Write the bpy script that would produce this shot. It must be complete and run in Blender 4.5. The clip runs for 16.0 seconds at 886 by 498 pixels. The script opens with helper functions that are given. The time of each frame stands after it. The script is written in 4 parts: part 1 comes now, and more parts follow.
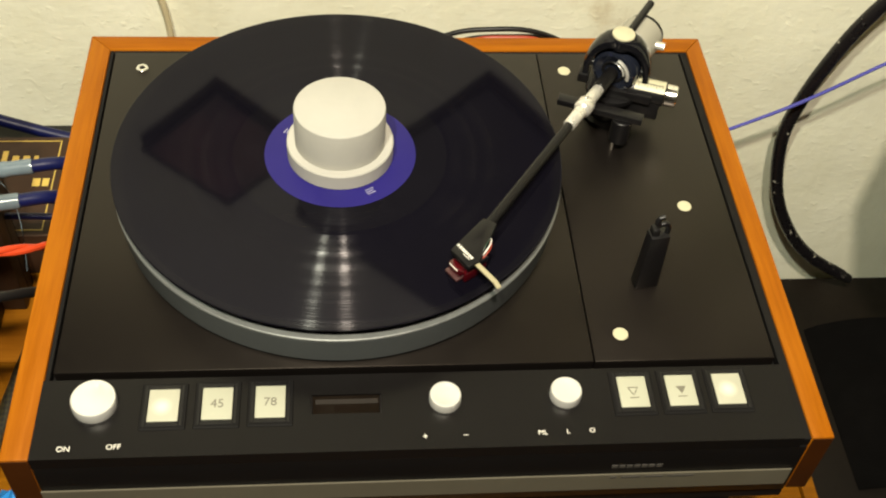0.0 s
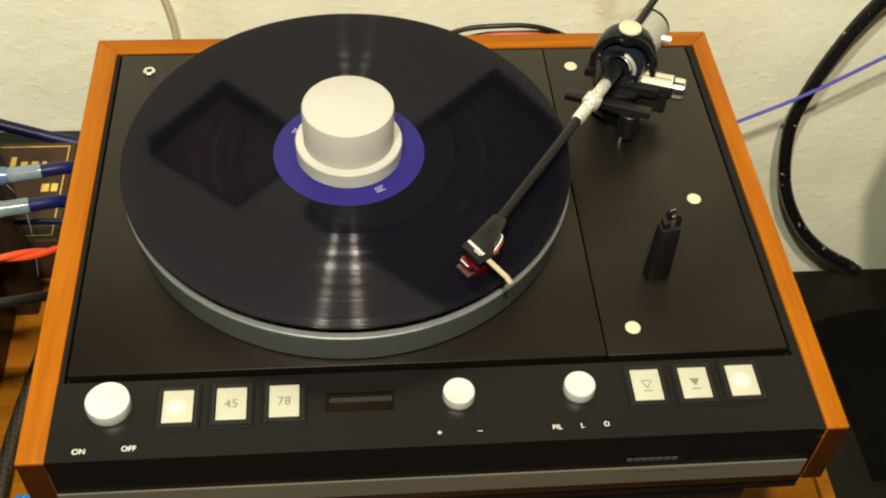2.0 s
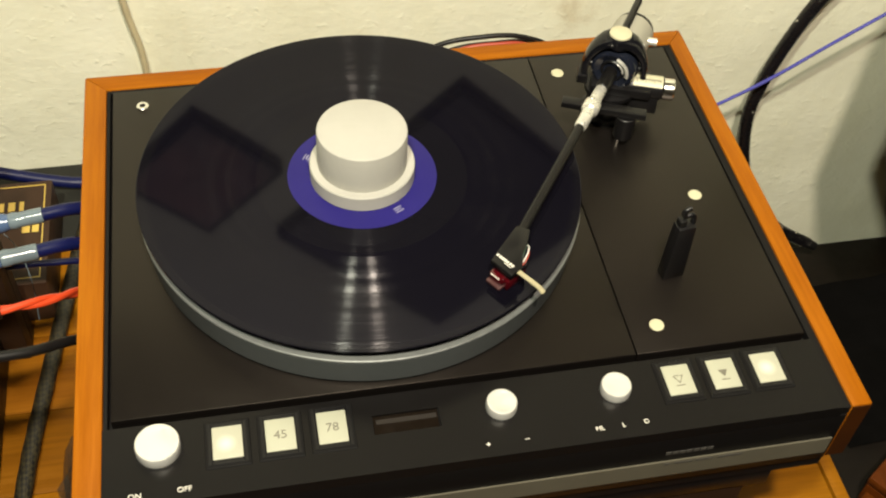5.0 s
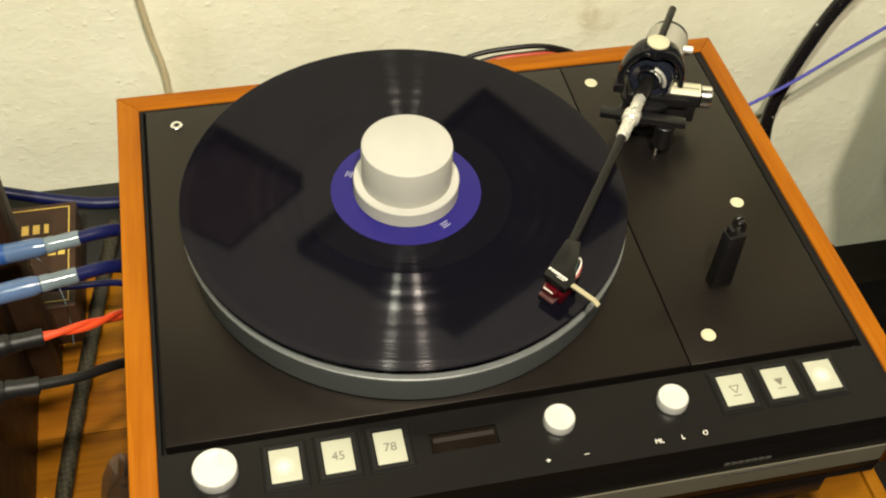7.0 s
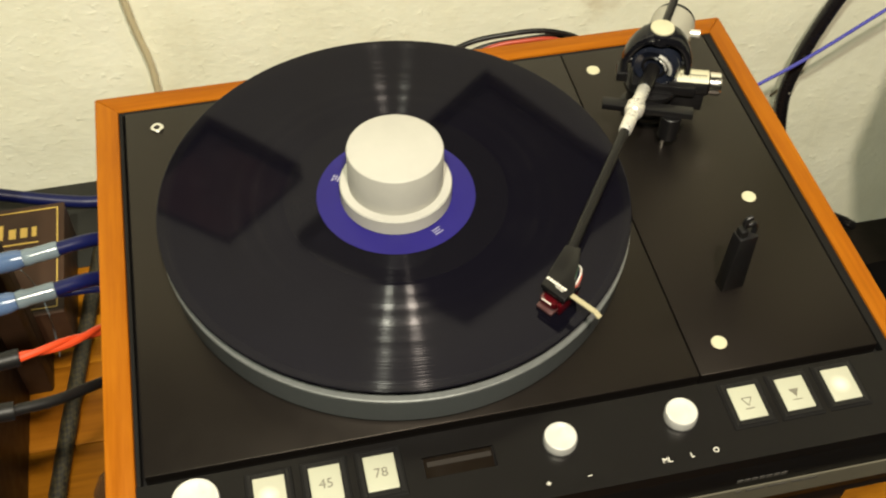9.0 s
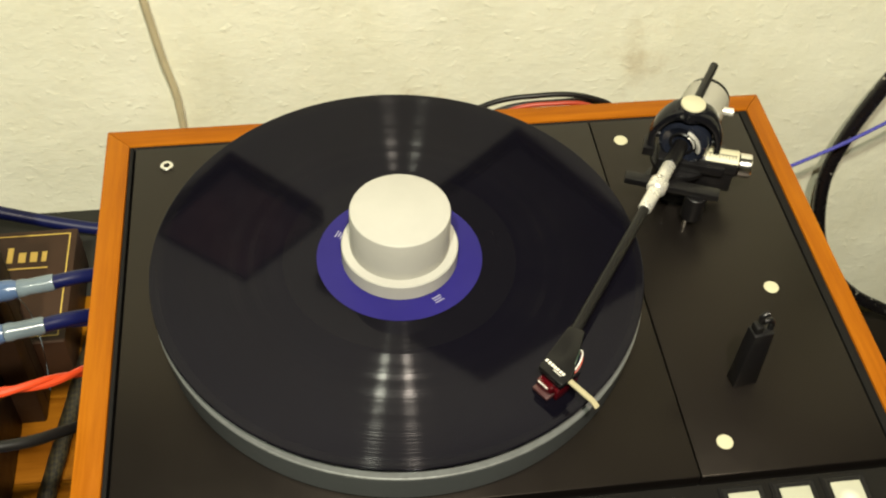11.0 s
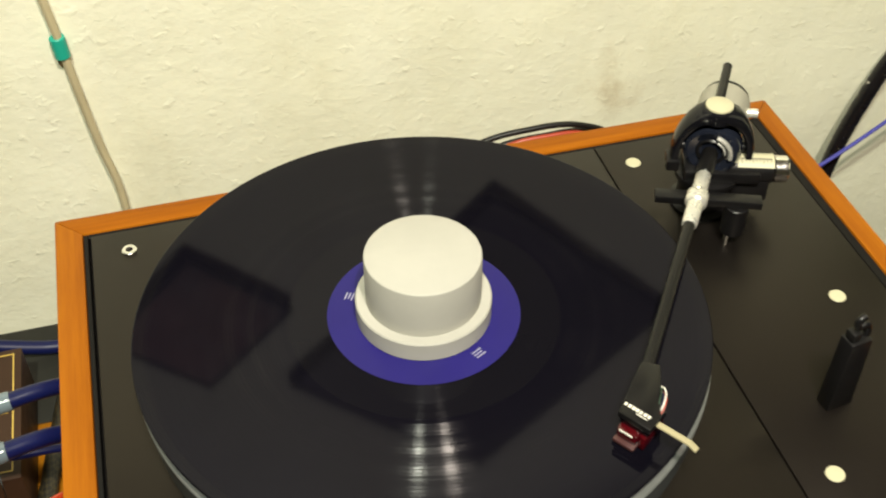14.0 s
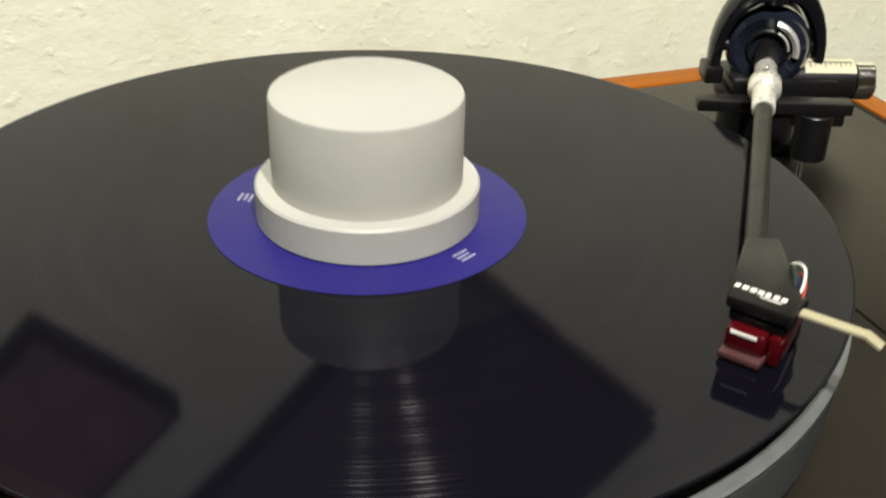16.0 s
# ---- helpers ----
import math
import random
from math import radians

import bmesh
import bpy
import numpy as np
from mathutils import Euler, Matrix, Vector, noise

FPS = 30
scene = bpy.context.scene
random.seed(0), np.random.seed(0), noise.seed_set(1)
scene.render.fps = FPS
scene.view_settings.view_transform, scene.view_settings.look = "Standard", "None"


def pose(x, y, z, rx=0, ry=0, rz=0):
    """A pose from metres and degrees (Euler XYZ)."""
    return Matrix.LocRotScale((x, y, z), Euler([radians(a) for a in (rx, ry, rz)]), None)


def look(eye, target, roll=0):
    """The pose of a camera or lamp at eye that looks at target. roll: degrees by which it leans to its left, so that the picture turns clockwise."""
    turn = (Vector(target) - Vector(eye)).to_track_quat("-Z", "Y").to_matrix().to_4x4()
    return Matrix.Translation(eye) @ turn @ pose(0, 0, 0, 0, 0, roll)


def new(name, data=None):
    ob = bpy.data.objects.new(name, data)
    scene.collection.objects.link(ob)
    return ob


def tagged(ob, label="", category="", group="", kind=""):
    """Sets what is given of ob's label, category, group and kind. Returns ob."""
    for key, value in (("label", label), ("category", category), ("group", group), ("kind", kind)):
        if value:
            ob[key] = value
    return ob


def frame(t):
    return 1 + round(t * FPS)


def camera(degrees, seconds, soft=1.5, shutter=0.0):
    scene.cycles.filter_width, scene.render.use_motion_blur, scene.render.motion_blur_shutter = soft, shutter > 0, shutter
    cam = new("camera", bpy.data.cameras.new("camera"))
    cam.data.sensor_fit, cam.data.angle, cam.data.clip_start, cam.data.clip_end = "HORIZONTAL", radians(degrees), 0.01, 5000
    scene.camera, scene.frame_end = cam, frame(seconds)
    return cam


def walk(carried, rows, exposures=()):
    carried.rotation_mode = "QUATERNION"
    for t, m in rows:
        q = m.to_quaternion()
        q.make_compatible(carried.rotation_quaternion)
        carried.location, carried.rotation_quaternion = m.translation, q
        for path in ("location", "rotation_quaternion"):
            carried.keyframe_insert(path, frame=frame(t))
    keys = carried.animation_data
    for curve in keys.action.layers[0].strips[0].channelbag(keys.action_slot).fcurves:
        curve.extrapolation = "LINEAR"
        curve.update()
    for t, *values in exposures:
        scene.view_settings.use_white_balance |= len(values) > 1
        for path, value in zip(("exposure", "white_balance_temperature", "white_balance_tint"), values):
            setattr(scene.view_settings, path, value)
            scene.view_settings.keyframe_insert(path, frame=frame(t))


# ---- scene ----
# the camera and its walk: seconds, eye, then yaw, pitch and roll in degrees
cam = camera(43.43, 16.0, soft=2.1, shutter=0.5)
PATH = [
    (0, 0.00269, -0.54572, 0.56622, -7.609, -48.848, 5.007),
    (0.5, -0.00033, -0.54578, 0.56443, -7.324, -48.916, 4.393),
    (1, 0.00306, -0.54512, 0.56498, -5.899, -48.617, 3.463),
    (1.5, 0.00408, -0.54644, 0.56325, -6.921, -49.132, 3.812),
    (2, -0.00050, -0.54745, 0.56438, -7.154, -48.831, 3.641),
    (2.5, 0.00030, -0.54235, 0.57140, -6.597, -49.383, 3.170),
    (3, -0.00695, -0.54765, 0.56911, -6.089, -48.260, 2.959),
    (3.5, -0.01350, -0.54194, 0.57142, -7.187, -49.000, 3.170),
    (3.7, -0.01454, -0.53893, 0.57680, -6.818, -48.770, 2.663),
    (5.8, -0.11153, -0.53594, 0.57868, -17.091, -48.602, 5.078),
    (6, -0.11590, -0.53380, 0.57646, -16.198, -48.420, 4.536),
    (6.5, -0.11694, -0.53273, 0.57979, -14.020, -47.852, 3.695),
    (7, -0.10965, -0.52193, 0.57464, -14.826, -48.189, 3.592),
    (7.5, -0.10812, -0.51665, 0.57332, -14.021, -48.430, 3.117),
    (8, -0.10368, -0.50832, 0.57553, -13.366, -48.809, 2.540),
    (8.5, -0.09459, -0.49613, 0.57196, -11.688, -49.889, 1.501),
    (9, -0.08115, -0.47974, 0.56248, -13.233, -50.049, 1.139),
    (9.2, -0.07989, -0.47678, 0.56128, -13.643, -49.683, 1.136),
    (11.3, -0.03797, -0.44686, 0.55031, -8.055, -48.161, 3.667),
    (11.5, -0.03210, -0.44506, 0.54855, -6.388, -48.104, 3.065),
    (12, -0.03436, -0.44705, 0.54930, -6.760, -47.443, 2.112),
    (12.5, -0.06567, -0.44250, 0.54718, -10.443, -46.734, -0.890),
    (13, -0.09181, -0.43281, 0.52673, -14.271, -45.624, -0.728),
    (13.5, -0.09804, -0.41463, 0.49374, -15.943, -43.930, -0.562),
    (14, -0.09838, -0.39656, 0.46130, -15.364, -42.887, -0.131),
    (14.5, -0.09870, -0.36936, 0.40188, -16.300, -40.223, 0.981),
    (15, -0.10147, -0.36524, 0.34485, -16.230, -38.182, 1.170),
    (15.5, -0.09577, -0.33287, 0.27427, -18.570, -34.313, 0.985),
    (16, -0.08727, -0.30603, 0.20622, -20.313, -29.873, 1.306),
]
walk(cam, [(t, pose(x, y, z, 0, 0, yaw) @ pose(0, 0, 0, 90 + pitch) @ pose(0, 0, 0, 0, 0, roll)) for t, x, y, z, yaw, pitch, roll in PATH],
     exposures=[(0.0, 0.0, 6500, 10), (8.0, 0.0, 6450, 10), (12.0, 0.0, 6350, 7), (13.8, 0.0, 6260, 8), (14.5, -0.1, 6200, 8), (15.0, -0.06, 6030, 11), (16.0, -0.03, 5720, 13)])

# ---- light ----
world = bpy.data.worlds.new("room_world")
scene.world = world
world.use_nodes = True
world.node_tree.nodes["Background"].inputs[0].default_value = (1.0, 0.9, 0.7, 1)
world.node_tree.nodes["Background"].inputs[1].default_value = 0.02


def shaded_lamp(name, place, target, power, colour, radius, cone):
    lamp = bpy.data.lights.new(name, "SPOT")
    lamp.energy, lamp.color, lamp.shadow_soft_size = power, colour, radius
    lamp.spot_size, lamp.spot_blend = radians(cone), 0.55
    new(name, lamp).matrix_world = look(place, target)


# the two shaded bulbs of the room's lamp, under the ceiling in front of the deck
shaded_lamp("lamp_bulb", (-0.27, -0.75, 1.42), (0.0, 0.20, 0.05), 106.0, (0.97, 0.97, 0.76), 0.035, 72)
shaded_lamp("lamp_bulb", (0.03, -0.75, 1.42), (0.0, 0.20, 0.05), 123.0, (1.0, 0.872, 0.705), 0.035, 72)
scene.view_settings.exposure = 0.0


# ---- materials ----
def material(name, colour, rough=0.5, metal=0.0, **more):
    m = bpy.data.materials.new(name)
    m.use_nodes = True
    p = m.node_tree.nodes["Principled BSDF"]
    p.inputs["Base Color"].default_value = (*colour, 1)
    p.inputs["Roughness"].default_value = rough
    p.inputs["Metallic"].default_value = metal
    for key, value in more.items():
        p.inputs[key.replace("_", " ")].default_value = value
    return m


def node(m, kind, **values):
    n = m.node_tree.nodes.new(kind)
    for key, value in values.items():
        n.inputs[key.replace("_", " ")].default_value = value
    return n


def link(m, a, b):
    m.node_tree.links.new(a, b)


def shader(m):
    return m.node_tree.nodes["Principled BSDF"]


def place_of(m, scale=(1, 1, 1), turn=(0, 0, 0)):
    """World-size coordinates, stretched by scale."""
    geo = node(m, "ShaderNodeNewGeometry")
    mapping = node(m, "ShaderNodeMapping")
    mapping.inputs["Scale"].default_value = scale
    mapping.inputs["Rotation"].default_value = turn
    link(m, geo.outputs["Position"], mapping.inputs["Vector"])
    return mapping.outputs["Vector"]


def noise_of(m, where, scale, detail=4.0, rough=0.6):
    n = node(m, "ShaderNodeTexNoise", Scale=scale, Detail=detail, Roughness=rough)
    link(m, where, n.inputs["Vector"])
    return n.outputs["Fac"]


def ramp(m, value, stops):
    r = node(m, "ShaderNodeValToRGB")
    while len(r.color_ramp.elements) < len(stops):
        r.color_ramp.elements.new(0.5)
    for e, (at, colour) in zip(r.color_ramp.elements, stops):
        e.position, e.color = at, (*colour, 1)
    link(m, value, r.inputs["Fac"])
    return r.outputs["Color"]


def scaled(m, value, lo, hi):
    r = node(m, "ShaderNodeMapRange")
    r.inputs["From Min"].default_value, r.inputs["From Max"].default_value = 0.3, 0.7
    r.inputs["To Min"].default_value, r.inputs["To Max"].default_value = lo, hi
    link(m, value, r.inputs["Value"])
    return r.outputs["Result"]


def bump(m, value, distance, strength=1.0, under=None):
    b = node(m, "ShaderNodeBump", Distance=distance, Strength=strength)
    link(m, value, b.inputs["Height"])
    if under:
        link(m, under, b.inputs["Normal"])
    link(m, b.outputs["Normal"], shader(m).inputs["Normal"])
    return b.outputs["Normal"]


def painted(name, colour, rough, vary=0.12, grain=900, fleck=0.00004, shine=0.5, uneven=0.07):
    """A coat of paint or lacquer with faint blotches, uneven gloss and a fine grain."""
    m = material(name, colour, rough, Specular_IOR_Level=shine)
    where = place_of(m)
    wide = noise_of(m, where, 14, 5)
    link(m, ramp(m, wide, [(0.3, [c * (1 - vary) for c in colour]), (0.7, [min(1, c * (1 + vary)) for c in colour])]), shader(m).inputs["Base Color"])
    link(m, scaled(m, noise_of(m, where, 60, 6), rough - uneven, rough + uneven), shader(m).inputs["Roughness"])
    bump(m, noise_of(m, where, grain, 3), fleck)
    return m


def timber(name, dark, mid, light, axis, rough=0.42, shine=0.13):
    """Oiled wood whose grain runs along the axis."""
    m = material(name, mid, rough, Specular_IOR_Level=shine)
    stretch = [70, 70, 70]
    stretch[axis] = 4
    fine = noise_of(m, place_of(m, stretch), 3.0, 8, 0.65)
    wide = noise_of(m, place_of(m, [s * 0.22 for s in stretch]), 1.6, 3, 0.5)
    mix = node(m, "ShaderNodeMix")
    mix.data_type = "FLOAT"
    mix.inputs[0].default_value = 0.55
    link(m, fine, mix.inputs[2])
    link(m, wide, mix.inputs[3])
    link(m, ramp(m, mix.outputs[0], [(0.3, dark), (0.5, mid), (0.68, light)]), shader(m).inputs["Base Color"])
    link(m, scaled(m, fine, rough - 0.08, rough + 0.1), shader(m).inputs["Roughness"])
    bump(m, fine, 0.0002)
    return m


def plaster():
    """Rough painted plaster: trowel lumps, pits, and brown smudges low on the wall."""
    m = material("plaster", (0.8, 0.78, 0.66), 0.85)
    where = place_of(m)
    lumps, grit = noise_of(m, where, 60, 5, 0.55), noise_of(m, where, 240, 3)
    stain = noise_of(m, place_of(m, (6, 6, 3)), 1.3, 6, 0.7)
    link(m, ramp(m, stain, [(0.28, (0.735, 0.71, 0.535)), (0.43, (0.80, 0.785, 0.615)), (0.62, (0.84, 0.83, 0.675))]), shader(m).inputs["Base Color"])
    base = shader(m).inputs["Base Color"].links[0].from_socket
    for spot, reach in (((0.262, 0.352, -0.105), 0.055), ((0.05, 0.352, -0.16), 0.05)):
        warp = node(m, "ShaderNodeVectorMath")
        warp.operation = "DISTANCE"
        warp.inputs[1].default_value = spot
        link(m, where, warp.inputs[0])
        edge = node(m, "ShaderNodeMath")
        edge.operation = "MULTIPLY_ADD"
        edge.inputs[1].default_value = 0.13
        link(m, noise_of(m, where, 26, 5, 0.7), edge.inputs[0])
        link(m, warp.outputs["Value"], edge.inputs[2])
        soil = node(m, "ShaderNodeMapRange")
        soil.interpolation_type = "SMOOTHSTEP"
        for key, value in (("From Min", 0.05), ("From Max", 0.05 + reach), ("To Min", 0.75), ("To Max", 0.0)):
            soil.inputs[key].default_value = value
        link(m, edge.outputs[0], soil.inputs["Value"])
        smear = node(m, "ShaderNodeMix")
        smear.data_type = "RGBA"
        smear.inputs[7].default_value = (0.52, 0.44, 0.29, 1)
        link(m, soil.outputs["Result"], smear.inputs[0])
        link(m, base, smear.inputs[6])
        base = smear.outputs[2]
    link(m, base, shader(m).inputs["Base Color"])
    pits = ramp(m, noise_of(m, where, 110, 2, 0.5), [(0.60, (0, 0, 0)), (0.80, (1, 1, 1))])
    first = bump(m, lumps, 0.0014, 0.6)
    second = bump(m, pits, 0.0008, 0.5, first)
    bump(m, grit, 0.00035, 0.5, second)
    return m


def vinyl():
    """Pressed grooves: a clear black mirror, and the two walls of the grooves, which catch the lamps in narrow radial streaks."""
    m = material("vinyl", (0.0026, 0.0022, 0.0052), 0.06, IOR=1.235)
    shader(m).inputs["Specular Tint"].default_value = (0.76, 0.74, 1.0, 1)
    geo = node(m, "ShaderNodeNewGeometry")
    flat = node(m, "ShaderNodeVectorMath")
    flat.operation = "MULTIPLY"
    flat.inputs[1].default_value = (1, 1, 0)
    link(m, geo.outputs["Position"], flat.inputs[0])
    far = node(m, "ShaderNodeVectorMath")
    far.operation = "LENGTH"
    link(m, flat.outputs["Vector"], far.inputs[0])
    out = node(m, "ShaderNodeVectorMath")
    out.operation = "NORMALIZE"
    link(m, flat.outputs["Vector"], out.inputs[0])
    bands = node(m, "ShaderNodeTexNoise", Scale=1300.0, Detail=4.0, Roughness=0.85)
    bands.noise_dimensions = "1D"
    link(m, far.outputs["Value"], bands.inputs["W"])
    tint = ramp(m, bands.outputs["Fac"], [(0.36, (0.0004, 0.0004, 0.0004)), (0.54, (0.0014, 0.0014, 0.0014)), (0.62, (0.017, 0.0165, 0.0172))])
    wide = node(m, "ShaderNodeTexNoise", Scale=150.0, Detail=3.0)
    wide.noise_dimensions = "1D"
    link(m, far.outputs["Value"], wide.inputs["W"])
    loud = node(m, "ShaderNodeVectorMath")
    loud.operation = "MULTIPLY"
    link(m, tint, loud.inputs[0])
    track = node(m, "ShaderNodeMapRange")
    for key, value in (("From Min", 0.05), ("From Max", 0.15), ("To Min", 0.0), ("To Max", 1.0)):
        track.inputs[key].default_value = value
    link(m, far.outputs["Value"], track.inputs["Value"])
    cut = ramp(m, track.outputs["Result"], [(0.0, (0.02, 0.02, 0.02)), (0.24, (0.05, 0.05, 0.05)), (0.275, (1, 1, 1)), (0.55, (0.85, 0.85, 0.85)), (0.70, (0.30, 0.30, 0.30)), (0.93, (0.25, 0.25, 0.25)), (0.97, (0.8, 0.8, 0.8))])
    # the smooth run-out round the label and the bead at the rim are a little paler than the grooves
    plain, groove = (0.0041, 0.0038, 0.0056), (0.0028, 0.0025, 0.0048)
    zones = ramp(m, track.outputs["Result"], [(0.0, plain), (0.215, plain), (0.228, groove), (0.60, (0.0031, 0.0028, 0.0048)), (0.945, groove), (0.962, plain)])
    link(m, zones, shader(m).inputs["Base Color"])
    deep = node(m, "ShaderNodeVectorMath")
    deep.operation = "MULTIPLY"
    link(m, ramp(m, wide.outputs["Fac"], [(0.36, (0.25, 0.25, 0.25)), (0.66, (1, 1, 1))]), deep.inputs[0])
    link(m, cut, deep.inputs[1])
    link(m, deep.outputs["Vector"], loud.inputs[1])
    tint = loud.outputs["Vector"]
    tangent = node(m, "ShaderNodeTangent")
    tangent.direction_type, tangent.axis = "RADIAL", "Z"
    last = shader(m).outputs[0]
    for lean, share, rough, along in ((0.62, 0.66, 0.178, 0.55), (0.62, 0.22, 0.24, 0.15), (-0.78, 0.18, 0.182, 0.52)):
        tilt = node(m, "ShaderNodeVectorMath")
        tilt.operation = "MULTIPLY_ADD"
        tilt.inputs[1].default_value, tilt.inputs[2].default_value = (lean, lean, lean), (0, 0, 1)
        link(m, out.outputs["Vector"], tilt.inputs[0])
        unit = node(m, "ShaderNodeVectorMath")
        unit.operation = "NORMALIZE"
        link(m, tilt.outputs["Vector"], unit.inputs[0])
        gloss = node(m, "ShaderNodeBsdfAnisotropic", Roughness=rough, Anisotropy=along)
        gloss.distribution = "BECKMANN"
        part_of = node(m, "ShaderNodeVectorMath")
        part_of.operation = "MULTIPLY"
        part_of.inputs[1].default_value = (share, share, share)
        link(m, tint, part_of.inputs[0])
        link(m, part_of.outputs["Vector"], gloss.inputs["Color"])
        link(m, unit.outputs["Vector"], gloss.inputs["Normal"])
        link(m, tangent.outputs["Tangent"], gloss.inputs["Tangent"])
        both = node(m, "ShaderNodeAddShader")
        link(m, last, both.inputs[0])
        link(m, gloss.outputs[0], both.inputs[1])
        last = both.outputs[0]
    link(m, last, m.node_tree.nodes["Material Output"].inputs["Surface"])
    return m


def glow(name, colour, power, hot, centre):
    """A button cap lit by a small lamp behind its middle."""
    m = material(name, colour, 0.4)
    geo = node(m, "ShaderNodeNewGeometry")
    off = node(m, "ShaderNodeVectorMath")
    off.operation = "DISTANCE"
    off.inputs[1].default_value = centre
    link(m, geo.outputs["Position"], off.inputs[0])
    spot = node(m, "ShaderNodeMapRange")
    spot.interpolation_type = "SMOOTHSTEP"
    for key, value in (("From Min", 0.0), ("From Max", 0.0075), ("To Min", hot), ("To Max", power)):
        spot.inputs[key].default_value = value
    link(m, off.outputs["Value"], spot.inputs["Value"])
    shader(m).inputs["Emission Color"].default_value = (1.0, 0.95, 0.72, 1)
    link(m, spot.outputs["Result"], shader(m).inputs["Emission Strength"])
    return m


def brushed(name, colour, rough, metal=1.0):
    m = material(name, colour, rough, metal)
    where = place_of(m)
    link(m, scaled(m, noise_of(m, where, 300, 3), rough - 0.08, rough + 0.1), shader(m).inputs["Roughness"])
    bump(m, noise_of(m, where, 1500, 2), 0.00002)
    return m


PLASTER = plaster()
VINYL = vinyl()
TEAK_Y = timber("teak_along_depth", (0.158, 0.037, 0.0010), (0.270, 0.079, 0.0015), (0.375, 0.124, 0.0032), 1)
TEAK_X = timber("teak_along_width", (0.158, 0.037, 0.0010), (0.270, 0.079, 0.0015), (0.375, 0.124, 0.0032), 0)
SHELF_WOOD = timber("shelf_wood", (0.145, 0.050, 0.002), (0.245, 0.092, 0.0035), (0.32, 0.128, 0.006), 0, 0.35)
PLANKS = [SHELF_WOOD, timber("shelf_wood_dark", (0.085, 0.029, 0.0016), (0.165, 0.060, 0.003), (0.23, 0.090, 0.006), 0, 0.35), timber("shelf_wood_red", (0.105, 0.033, 0.002), (0.190, 0.066, 0.004), (0.25, 0.094, 0.006), 0, 0.33)]
DECK = painted("deck_black", (0.0043, 0.0034, 0.0031), 0.36, 0.06, shine=0.36, uneven=0.02)
shader(DECK).inputs["Specular Tint"].default_value = (1.0, 0.86, 0.74, 1)
PANEL = painted("panel_black", (0.0054, 0.0047, 0.0046), 0.36, 0.08, shine=0.2, uneven=0.03)
PITCH = painted("recess_black", (0.004, 0.0035, 0.0035), 0.6, shine=0.2)
GLOSS_BLACK = material("gloss_black", (0.006, 0.006, 0.008), 0.14, Specular_IOR_Level=0.28)
DARK_GLASS = material("dark_glass", (0.010, 0.012, 0.020), 0.05, Coat_Weight=0.6)
SATIN_BLACK = painted("satin_black", (0.006, 0.0055, 0.006), 0.36, shine=0.35)
ARM_BLACK = painted("arm_black", (0.0065, 0.006, 0.006), 0.34, shine=0.27)
ALU = brushed("aluminium", (0.80, 0.78, 0.72), 0.3, 0.65)
RIM_ALU = painted("platter_grey", (0.070, 0.076, 0.077), 0.55, 0.06, 700, 0.00002, 0.18)
EDGE_HIGHLIGHT = brushed("platter_edge_highlight", (0.24, 0.25, 0.245), 0.4, 0.6)
SATIN_SILVER = painted("satin_silver", (0.32, 0.305, 0.25), 0.4, 0.05)
CHROME = brushed("chrome", (0.85, 0.84, 0.82), 0.16)
CLAMP_GREY = painted("clamp_metal", (0.42, 0.408, 0.37), 0.5, 0.08, 320, 0.00011)
shader(CLAMP_GREY).inputs["Metallic"].default_value = 0.06
shader(CLAMP_GREY).inputs["Specular IOR Level"].default_value = 0.22
CREAM = painted("cream_enamel", (0.50, 0.47, 0.32), 0.45, 0.05)
KNOB_WHITE = brushed("knob_aluminium", (0.82, 0.81, 0.77), 0.38, 0.62)
WHITE_INK = material("white_ink", (0.75, 0.72, 0.64), 0.6)
LABEL_INK = material("label_ink", (0.34, 0.33, 0.42), 0.5)
GREY_INK = material("grey_ink", (0.14, 0.13, 0.10), 0.6)
FAINT_INK = material("faint_ink", (0.055, 0.05, 0.044), 0.55)
CAP = painted("button_cap", (0.38, 0.38, 0.295), 0.4, 0.03)
LABEL_BLUE = painted("label_blue", (0.016, 0.0115, 0.124), 0.42, 0.1, 1200, shine=0.2)
STRIP = painted("strip_aluminium", (0.100, 0.090, 0.066), 0.5, 0.08, 900, 0.00002, 0.25)
SMOKED = painted("smoked_window", (0.008, 0.0052, 0.0034), 0.16, 0.4, 120, 0.00002)
WINDOW_SHEEN = painted("window_sheen", (0.016, 0.012, 0.009), 0.6, 0.25, shine=0.2)
SHADED_END_GRAIN = painted("teak_end_grain_shaded", (0.040, 0.011, 0.0014), 0.5, 0.25, 700, 0.0001, 0.2)
RED_PLASTIC = material("red_plastic", (0.07, 0.0025, 0.005), 0.1, Transmission_Weight=0.25, Coat_Weight=0.5)
GUARD = material("stylus_guard", (0.075, 0.030, 0.030), 0.35, Transmission_Weight=0.2)
RUBBER = painted("black_rubber", (0.007, 0.0065, 0.0065), 0.45, shine=0.3)
HOSE = painted("hose_rubber", (0.008, 0.007, 0.008), 0.28, 0.3, shine=0.35)
_fleck = ramp(HOSE, noise_of(HOSE, place_of(HOSE), 95, 2), [(0.66, (0.008, 0.007, 0.008)), (0.71, (0.34, 0.32, 0.27))])
link(HOSE, _fleck, shader(HOSE).inputs["Base Color"])
BLUE_WIRE = painted("blue_wire", (0.05, 0.05, 0.34), 0.4)
BLUE_CABLE = painted("blue_cable", (0.004, 0.0065, 0.052), 0.42, shine=0.3)
SHRINK = painted("blue_grey_sleeve", (0.065, 0.105, 0.20), 0.2, 0.35)
